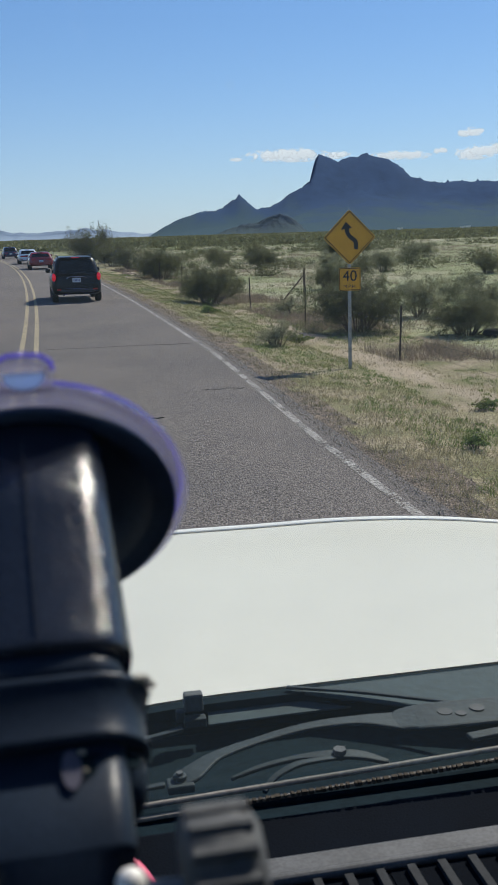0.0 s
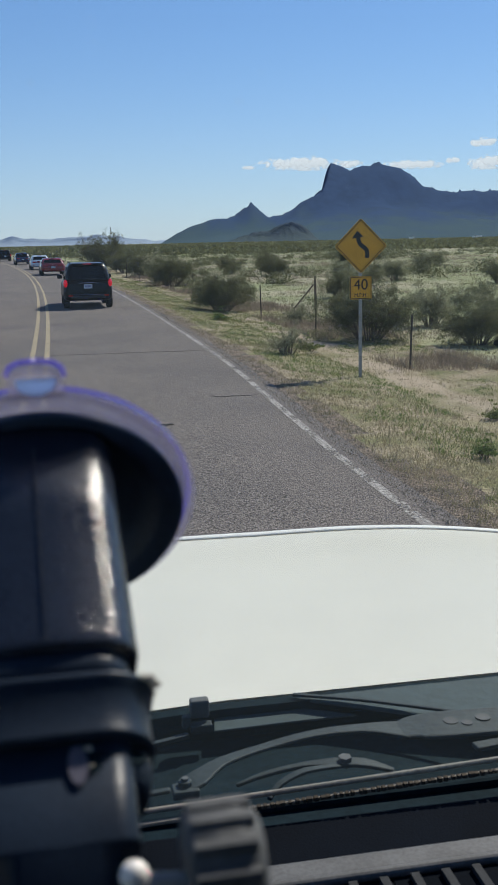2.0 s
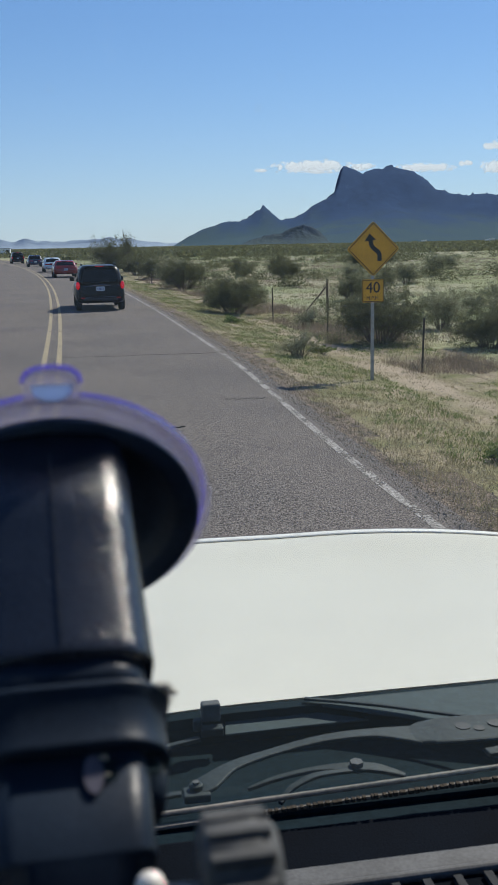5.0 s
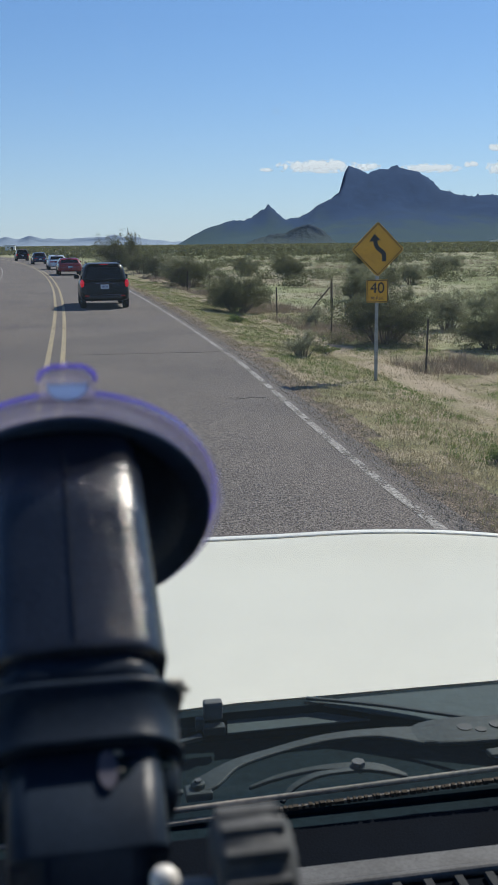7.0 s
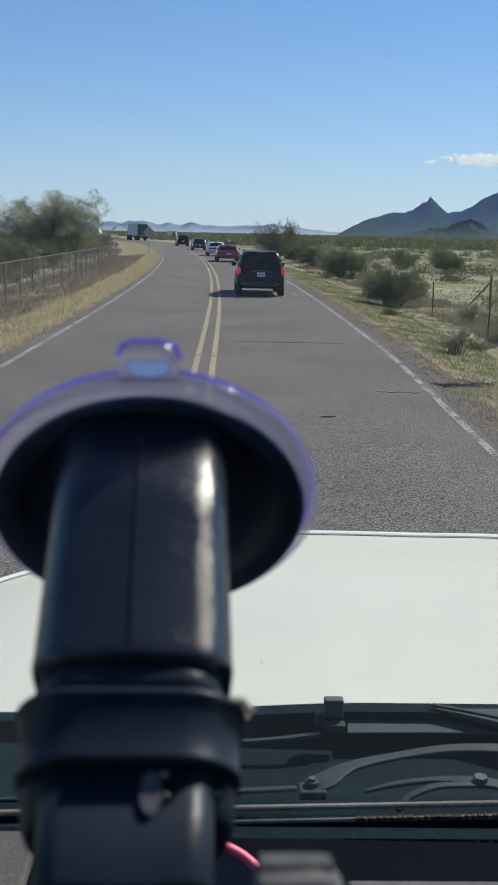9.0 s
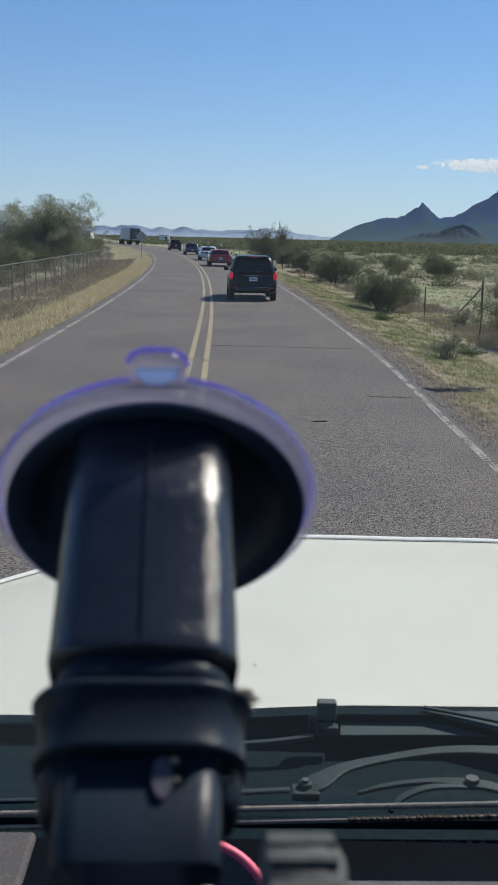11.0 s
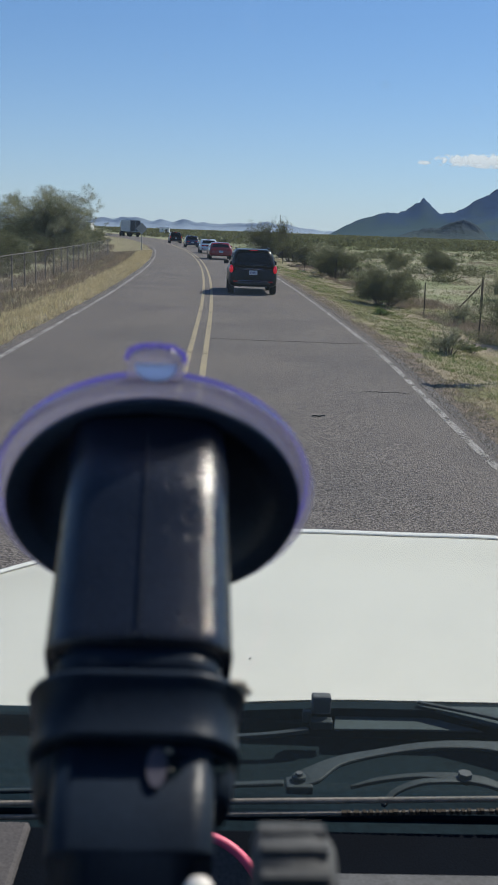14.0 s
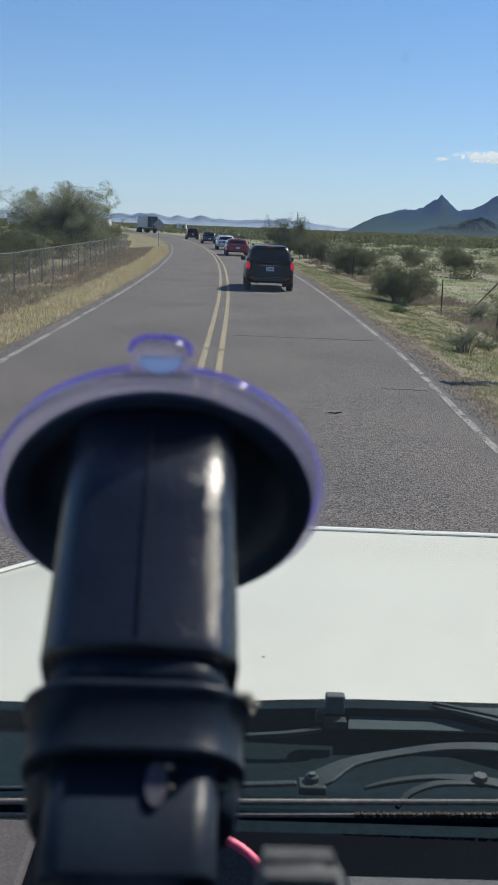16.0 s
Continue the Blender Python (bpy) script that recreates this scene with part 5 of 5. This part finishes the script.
# ---------------------------------------------------------------- plants
def quads(points, sizes, rng, flat=0.0, ratio=0.45):
    """Small leaf-shaped faces at points, turned at random."""
    n = len(points)
    d = rng.normal(size=(n, 3))
    d[:, 2] = d[:, 2] * (1 - flat) + 0.35
    d /= np.linalg.norm(d, axis=1)[:, None]
    e = np.cross(d, rng.normal(size=(n, 3)))
    e /= np.linalg.norm(e, axis=1)[:, None]
    s = sizes[:, None]
    v = np.stack([points - d * s, points + e * s * ratio, points + d * s, points - e * s * ratio], 1).reshape(-1, 3)
    f = np.arange(4 * n).reshape(-1, 4)
    return v, f


def fast_mesh(name, v, f, material, parent=None):
    me = bpy.data.meshes.new(name)
    k = f.shape[1]
    me.vertices.add(len(v))
    me.vertices.foreach_set("co", v.astype(np.float32).ravel())
    me.loops.add(f.size)
    me.loops.foreach_set("vertex_index", f.astype(np.int32).ravel())
    me.polygons.add(len(f))
    me.polygons.foreach_set("loop_start", np.arange(0, f.size, k, dtype=np.int32))
    me.update(calc_edges=True)
    me.materials.append(material)
    ob = new(name, me)
    if parent:
        ob.parent = parent
    return ob


def build_bush(name, label, seed, w, h, leaves, leaf, material, stems=16, category="bush", trunk=0.0, group=""):
    rng = np.random.default_rng(seed)
    b = thing(name, label, category, group)
    bm = bmesh.new()
    tips = []
    for i in range(stems):
        a = 2 * math.pi * (i + rng.random()) / stems
        reach = w / 2 * (0.25 + 0.75 * rng.random())
        top = h * (0.5 + 0.45 * rng.random()) * (1 - 0.35 * (reach / (w / 2)) ** 2)
        r0 = 0.008 * h + 0.012
        a0 = Vector((0.08 * math.cos(a) * w, 0.08 * math.sin(a) * w, -0.05)) if not trunk else Vector((0, 0, trunk * 0.9))
        mid = Vector((0.5 * reach * math.cos(a), 0.5 * reach * math.sin(a), max(trunk, 0) + (top - trunk) * 0.55))
        end = Vector((reach * math.cos(a + 0.3), reach * math.sin(a + 0.3), top))
        rod(bm, a0, mid, r0, r0 * 0.6, 5)
        rod(bm, mid, end, r0 * 0.6, r0 * 0.2, 5)
        for k in range(3):
            e2 = mid + (end - mid) * (0.3 * k) + Vector(rng.normal(size=3)) * 0.14 * w + Vector((0, 0, 0.1 * h))
            rod(bm, mid + (end - mid) * (0.25 * k), e2, r0 * 0.35, r0 * 0.12, 4)
            tips.append(e2)
        tips += [end, mid + (end - mid) * 0.6, mid + (end - mid) * 0.25]
    if trunk:
        rod(bm, (0, 0, -0.1), (0, 0, trunk), 0.05 * h, 0.03 * h, 8)
    part("branch" if not trunk else "trunk", bm, TWIG, b)
    tips = np.array([tuple(t) for t in tips])
    tips = np.concatenate([tips + rng.normal(size=tips.shape) * np.array([0.048 * w, 0.048 * w, 0.05 * h]) * (0.9 if trunk else 1.0) for _ in range(9)])
    idx = rng.integers(0, len(tips), leaves)
    pts = tips[idx] + rng.normal(size=(leaves, 3)) * np.array([0.016 * w, 0.016 * w, 0.022 * h])
    core = rng.random(leaves) < 0.25
    pts[core] = np.array([0, 0, 0.5 * h]) + (pts[core] - np.array([0, 0, 0.5 * h])) * (0.45 + 0.5 * rng.random((core.sum(), 1)))
    pts[:, 2] = np.abs(pts[:, 2] - 0.03) + 0.03
    v, f = quads(pts, leaf * (0.6 + 0.8 * rng.random(leaves)), rng)
    fast_mesh("foliage" if not trunk else "crown", v, f, material, b)
    return b


bushes = [
    build_bush("creosote_bush", "grey-green creosote bush on the desert ground", 1, 2.6, 1.7, 24000, 0.023, SHRUB, 20, group="roadside bushes"),
    build_bush("creosote_bush", "grey-green creosote bush on the desert ground", 2, 2.2, 1.4, 18000, 0.023, SHRUB_B, 18, group="roadside bushes"),
    build_bush("mesquite_bush", "dark spreading mesquite bush beyond the fence", 3, 4.2, 2.3, 72000, 0.024, SHRUB, 28, group="roadside bushes"),
    build_bush("sage_bush", "small pale sage bush on the verge", 4, 1.3, 0.8, 8000, 0.017, SHRUB_B, 14, group="roadside bushes"),
]
SPOTS = [  # kind, metres beside the road, along it, size, turn
    (2, 10.6, 24.5, 0.52, 40), (2, 8.4, 26.8, 0.74, 200), (3, 5.0, 22.0, 0.8, 0), (1, 11.6, 30.4, 0.95, 70), (1, 12.9, 28.4, 0.85, 20), (2, 6.5, 39.5, 0.72, 110), (0, 7.1, 44.5, 0.85, 300),
    (2, 8.2, 66, 0.9, 30), (1, 8.6, 75, 1.4, 160), (2, 9, 86, 0.9, 15), (0, 9, 98, 1.4, 66), (2, 10, 112, 1.0, 300), (0, 11, 130, 1.5, 90), (0, 13.5, 47, 0.8, 5), (1, 15.4, 51, 0.9, 45),
    (0, 18, 56, 0.8, 130), (1, 21, 60, 1.0, 75), (2, 17.5, 76, 0.7, 18), (0, 24, 52, 0.8, 250), (1, 27, 70, 1.1, 12), (2, 30, 95, 0.9, 99), (0, 20, 88, 1.1, 31), (1, 34, 84, 1.0, 61),
    (3, 15.0, 36, 1.1, 33), (3, 18.0, 41, 1.0, 77), (3, 7.9, 33, 0.9, 12), (1, 19.5, 66, 0.9, 44), (0, 15.8, 84, 1.0, 310), (0, 38, 110, 1.3, 20), (2, 44, 130, 1.0, 70), (3, 10.8, 36.5, 0.9, 120),
    (2, -13.5, 66, 1.0, 20), (2, -11.6, 58, 0.85, 200), (2, -12, 51, 0.75, 90), (0, -11.2, 47, 1.0, 15), (1, -11.5, 62, 1.2, 33), (2, -12.2, 73, 0.9, 280), (0, -12, 44, 0.9, 70), (1, -13.2, 38, 0.8, 100), (0, -11.5, 96, 1.5, 10), (2, -12, 118, 1.2, 60), (1, -11, 140, 1.8, 40), (2, -22, 92, 1.1, 140), (0, -27, 110, 1.5, 15), (2, -34, 140, 1.2, 80), (3, -10.5, 52, 1.1, 10),
]
used = set()
for k, u, y, s, turn in SPOTS:
    m = pose(u + bend(y), y, ground_z(u, y) - 0.03, 0, 0, turn) @ Matrix.Diagonal((s, s, s, 1))
    if k not in used:
        used.add(k)
        bushes[k].matrix_world = m
    else:
        ob = copy_thing(bushes[k], Matrix.Identity(4))
        ob.matrix_world = m

for label, seed, u, y, w, h, n in (("large round palo verde tree behind the fence", 21, -12.0, 78, 8.6, 5.2, 130000), ("slim double-stemmed roadside tree", 22, 7.6, 112, 4.4, 4.3, 16000), ("thin sparse roadside tree", 23, 10.2, 114, 2.4, 4.7, 6500)):
    t = build_bush("tree", label, seed, w, h, n, 0.04, SHRUB_B if seed == 21 else SHRUB, 44 if seed == 21 else 18, "tree", 0.35)
    t.location = (u + bend(y), y, ground_z(u, y))


def scatter_shrubs():
    """Low scrub over the far plain, too many to count."""
    rng = np.random.default_rng(5)
    pts, sizes = [], []
    n = 3400
    for i in range(n):
        y = 60 * math.exp(rng.random() * 3.6)
        u = rng.uniform(-0.55, 0.95) * y
        if -14 < u < 13 or (u < 13 and y < 90 and u > -16):
            continue
        if wobble(u, y, 0.012, 12) + 0.0006 * y < -0.12:
            continue
        r = (0.5 + 0.9 * rng.random() ** 2) * (1 + y / 900)
        k, leaf = (420, 0.05) if y < 120 else (170, 0.075) if y < 260 else (80, 0.12)
        p = rng.normal(size=(k, 3)) * np.array([0.45, 0.45, 0.3]) * r
        p[:, 2] = np.abs(p[:, 2]) + 0.1
        pts.append(p + np.array([u + bend(y), y, ground_z(u, y)]))
        sizes.append(np.full(k, leaf * r))
    for i in range(13000):
        y = 210 * math.exp(rng.random() * 2.5)
        u = rng.uniform(-0.5, 0.9) * y
        if -16 < u < 14 and y < 900 or wobble(u, y, 0.006, 13) < -0.2:
            continue
        r = 1.0 + 1.5 * rng.random() + 0.0006 * y
        p = rng.normal(size=(28, 3)) * np.array([0.9, 0.5, 0.2]) * r
        p[:, 2] = np.abs(p[:, 2]) + 0.1
        pts.append(p + np.array([u + bend(y), y, ground_z(u, y)]))
        sizes.append(np.full(28, 0.17 * r))
    v, f = quads(np.concatenate(pts), np.concatenate(sizes), rng, 0.2, 0.7)
    tagged(fast_mesh("far_scrub", v, f, SHRUB), "dark green scrub scattered over the desert plain", "scrub", kind="stuff")


scatter_shrubs()


def blades(name, pts, hts, width, material, label, category, seed):
    """Tufts of narrow blades standing on points."""
    rng = np.random.default_rng(seed)
    n = len(pts)
    a = rng.random(n) * 2 * math.pi
    side = np.stack([np.cos(a), np.sin(a), np.zeros(n)], 1) * width * (0.6 + 0.8 * rng.random(n))[:, None]
    lean = rng.normal(size=(n, 3)) * 0.45
    lean[:, 2] = 1
    tip = pts + lean * hts[:, None]
    v = np.stack([pts - side, pts + side, tip], 1).reshape(-1, 3)
    f = np.arange(3 * n).reshape(-1, 3)
    return tagged(fast_mesh(name, v, f, material), label, category, kind="stuff")


def sow(n, u0, u1, y0, y1, per, spread, keep, seed, power=1.8):
    """Tuft points between two lines beside the road, thicker near the start."""
    rng = random.Random(seed)
    out = []
    while len(out) < n * per:
        y = y0 + (y1 - y0) * rng.random() ** power
        u = rng.uniform(u0, u1)
        if not keep(u, y, rng):
            continue
        x, z = across(u, y), ground_z(u, y) - 0.01
        for k in range(per):
            out.append((x + rng.gauss(0, spread), y + rng.gauss(0, spread), z))
    return np.array(out)


def patch(u, y):
    return wobble(u, y, 0.33, 31) + 0.6 * wobble(u, y, 0.95, 32)


rng0 = np.random.default_rng(9)
p = sow(12000, 3.75, 7.6, 5.5, 75, 7, 0.035, lambda u, y, r: r.random() < (0.35 + 0.9 * patch(u, y) + 0.25 * (u < 4.6)) * (0.4 if abs(u - 6.7 + 0.5 * wobble(u, y, 0.4, 33)) < 0.7 and y < 30 else 1), 1)
blades("dry_grass", p, 0.02 + 0.07 * rng0.random(len(p)) ** 2, 0.0045, STRAW, "straw-coloured dry grass on the right verge", "grass", 1)
p = sow(16000, 4.2, 9.2, 5.5, 80, 7, 0.05, lambda u, y, r: patch(u, y) < 0.02 + 0.34 * (4.5 < u < 6.2) - 0.3 * (abs(u - 6.7) < 0.8 and y < 30), 2)
blades("green_grass", p, 0.02 + 0.06 * rng0.random(len(p)), 0.005, GREEN, "low green grass in patches on the verge", "grass", 2)
p = sow(7000, -7.2, -4.3, 10, 110, 8, 0.05, lambda u, y, r: u > -6.0 or r.random() < 0.2, 3, 1.3)
blades("dry_grass", p, 0.06 + 0.16 * rng0.random(len(p)) ** 2, 0.008, STRAW_Y, "yellow dry grass along the left verge", "grass", 3)
p = sow(5200, -9.8, -5.9, 12, 110, 9, 0.08, lambda u, y, r: True, 4, 1.3)
blades("dead_weeds", p, 0.08 + 0.25 * rng0.random(len(p)) ** 1.5, 0.007, WEED, "reddish-brown dead weeds by the fence", "weeds", 4)
p = sow(3400, 7.1, 9.4, 10, 90, 10, 0.09, lambda u, y, r: wobble(u, y, 0.3, 41) > 0.0, 5, 1.4)
blades("dead_weeds", p, 0.06 + 0.24 * rng0.random(len(p)) ** 1.5, 0.006, WEED, "dry brown weeds along the wire fence", "weeds", 5)
p = sow(20000, 9.5, 75, 14, 210, 7, 0.12, lambda u, y, r: u < 0.75 * y + 6 and wobble(u, y, 0.09, 42) < 0.25, 6, 1.4)
blades("plain_growth", p, 0.03 + 0.08 * rng0.random(len(p)), 0.013, PALE_GREEN, "thin pale green growth over the plain", "grass", 6)

p = sow(26000, 8.3, 62, 12, 170, 6, 0.07, lambda u, y, r: u < 0.75 * y + 6 and wobble(u, y, 0.5, 43) > -0.1, 7, 1.6)
blades("dry_scrub", p, 0.03 + 0.13 * rng0.random(len(p)) ** 2, 0.008, STRAW_P, "straw-coloured dry tufts over the plain", "grass", 7)
p = sow(7000, 8.3, 60, 12, 150, 10, 0.16, lambda u, y, r: u < 0.75 * y + 6 and wobble(u, y, 0.22, 44) > 0.1, 8, 1.5)
blades("dead_weeds", p, 0.06 + 0.26 * rng0.random(len(p)) ** 1.6, 0.007, WEED, "low grey-brown weeds scattered over the plain", "weeds", 8)


p = sow(9000, -34, -8.8, 22, 150, 9, 0.12, lambda u, y, r: u > -0.3 * y - 4, 10, 1.4)
blades("dead_weeds", p, 0.08 + 0.3 * rng0.random(len(p)) ** 1.5, 0.010, WEED, "reddish-brown dead weeds behind the chain-link fence", "weeds", 10)


def build_stones():
    """Loose chippings along both edges of the asphalt."""
    rng = random.Random(17)
    verts, faces = [], []
    base = [(1, 0, 0), (0, 1, 0), (-1, 0, 0), (0, -1, 0), (0, 0, 0.8), (0, 0, -0.5)]
    tris = [(0, 1, 4), (1, 2, 4), (2, 3, 4), (3, 0, 4), (1, 0, 5), (2, 1, 5), (3, 2, 5), (0, 3, 5)]
    for i in range(27000):
        y = 5 + 45 * rng.random() ** 1.8
        u = R_EDGE + 0.12 + abs(rng.gauss(0, 0.35)) if rng.random() < 0.75 else L_EDGE - 0.15 - abs(rng.gauss(0, 0.35))
        if i > 16000:
            u = rng.uniform(R_EDGE + 0.4, 8.2)
        r = 0.004 + 0.008 * rng.random() ** 2
        x, z = across(u, y), max(ground_z(u, y), -0.07 if u > R_EDGE + 0.3 or u < L_EDGE - 0.35 else -0.03) + 0.3 * r
        k = len(verts)
        for bx, by, bz in base:
            j = 0.7 + 0.6 * rng.random()
            verts.append((x + bx * r * j, y + by * r * j, z + bz * r * j))
        faces.extend((a + k, b + k, c + k) for a, b, c in tris)
    m = mat("chippings", (0.34, 0.28, 0.22), 0.9, 0, 0.2, 3, 40, 0.2, island=0.5)
    tagged(raw("chippings", verts, faces, m), "loose stone chippings along the asphalt edge", "gravel", kind="stuff")


build_stones()


def build_cracks():
    """Dark tarred cracks across the lanes."""
    rng = random.Random(23)
    tar = mat("tar", (0.03, 0.028, 0.028), 0.7, 0, 0.3, 9, 60, 0.3)
    road = bpy.data.objects["road"]
    for y0, u0, u1 in ((22.5, -0.2, 3.2), (15.5, 2.3, 3.0)):
        bm = bmesh.new()
        n = 26
        pts = [Vector((u0 + (u1 - u0) * i / n, y0 + rng.gauss(0, 0.025) + 0.04 * math.sin(i * 0.5), -0.0165 - 0.012 * abs(u0 + (u1 - u0) * i / n - MIDDLE) / 3.5)) for i in range(n + 1)]
        strip(bm, pts, [0.008 + 0.022 * rng.random() for _ in pts], 0.003)
        part("tar_crack", bm, tar, road, "dark tarred crack")


build_cracks()


def build_sign_back(u, y):
    s = thing("road_sign", "bare grey back of a diamond road sign on a post", "road sign")
    bm = bmesh.new()
    box(bm, 0, -0.02, 1.3, 0.06, 0.035, 2.9)
    part("post", bm, STEEL, s, bevel=0.005)
    pts = [Matrix.Translation((0, 0, 2.3)) @ Matrix.Rotation(radians(45), 4, "Y") @ Vector((x, 0.0, z)) for x, z in rrect(0.91, 0.91, 0.06, 4)]
    part("plate", disc_bm(pts, (0, 1, 0), 0.006), STEEL, s, "bare metal plate")
    s.location = (u + bend(y), y, ground_z(u, y))


build_sign_back(-5.4, 112)


def build_tyre(u, y):
    """Old tyre lying flat in the field."""
    ring = [(0.25 + 0.1 * math.cos(t * math.pi / 6), 0.1 + 0.1 * math.sin(t * math.pi / 6)) for t in range(13)]
    ob = part("old_tyre", lathe_bm(ring, Matrix.Identity(4), 28), RUBBER, smooth=True)
    ob.location = (u + bend(y), y, ground_z(u, y) - 0.01)
    tagged(ob, "discarded black tyre lying on the plain", "tyre")


build_tyre(11.2, 24.0)


def build_scrap(u, y, turn):
    """Curled strip of tyre rubber on the asphalt."""
    bm = bmesh.new()
    strip(bm, [(0.045 * i - 0.16, 0.015 * math.sin(i * 1.3), 0.012 + 0.012 * math.sin(i * 0.9) ** 2) for i in range(8)], [0.02, 0.05, 0.06, 0.05, 0.06, 0.045, 0.03, 0.01], 0.012)
    ob = part("rubber_scrap", bm, RUBBER)
    ob.location, ob.rotation_euler, ob.scale = (u, y, -0.03), (0, 0, radians(turn)), (0.6, 0.7, 0.8)
    tagged(ob, "small black scrap of tyre rubber on the road", "debris")


build_scrap(1.35, 13.2, 12)


def build_corner(u, y):
    """Corner of the stock fence: a stout post with a slanting brace."""
    c = thing("corner_post", "weathered wooden corner post with a slanting brace", "fence post")
    z = ground_z(u, y)
    bm = bmesh.new()
    rod(bm, (0, 0, -0.2), (0, 0, 1.3), 0.05, 0.045, 10)
    part("post", bm, TWIG, c)
    bm = bmesh.new()
    rod(bm, (-0.9, 0.1, 0.0), (-0.05, 0, 1.0), 0.03, 0.028, 8)
    part("brace", bm, TWIG, c)
    c.location = (u + bend(y), y, z)


build_corner(10.4, 40)

for k, (u, y, s, turn) in enumerate([(4.75, 10.7, 0.6, 0), (6.0, 24.0, 1.0, 80), (5.3, 33.0, 1.1, 30), (6.4, 14.0, 0.7, 140), (6.6, 45.0, 1.2, 10)]):
    if k == 0:
        weed = build_bush("green_weed", "low clump of bright green leafy weed on the verge", 61, 0.75, 0.2, 900, 0.03, GREEN, 9, "weed", group="green weeds")
        ob = weed
    else:
        ob = copy_thing(weed, Matrix.Identity(4))
    ob.matrix_world = pose(u + bend(y), y, ground_z(u, y) - 0.01, 0, 0, turn) @ Matrix.Diagonal((s, s, s, 1))

for x, y, w, h in ((560, 1560, 7, 4.0), (640, 1500, 5, 3.4), (700, 1620, 8, 4.2), (742, 1580, 5, 3.2)):
    build_shed(x, y, w, 6, h, "tiny white house at the foot of the range")
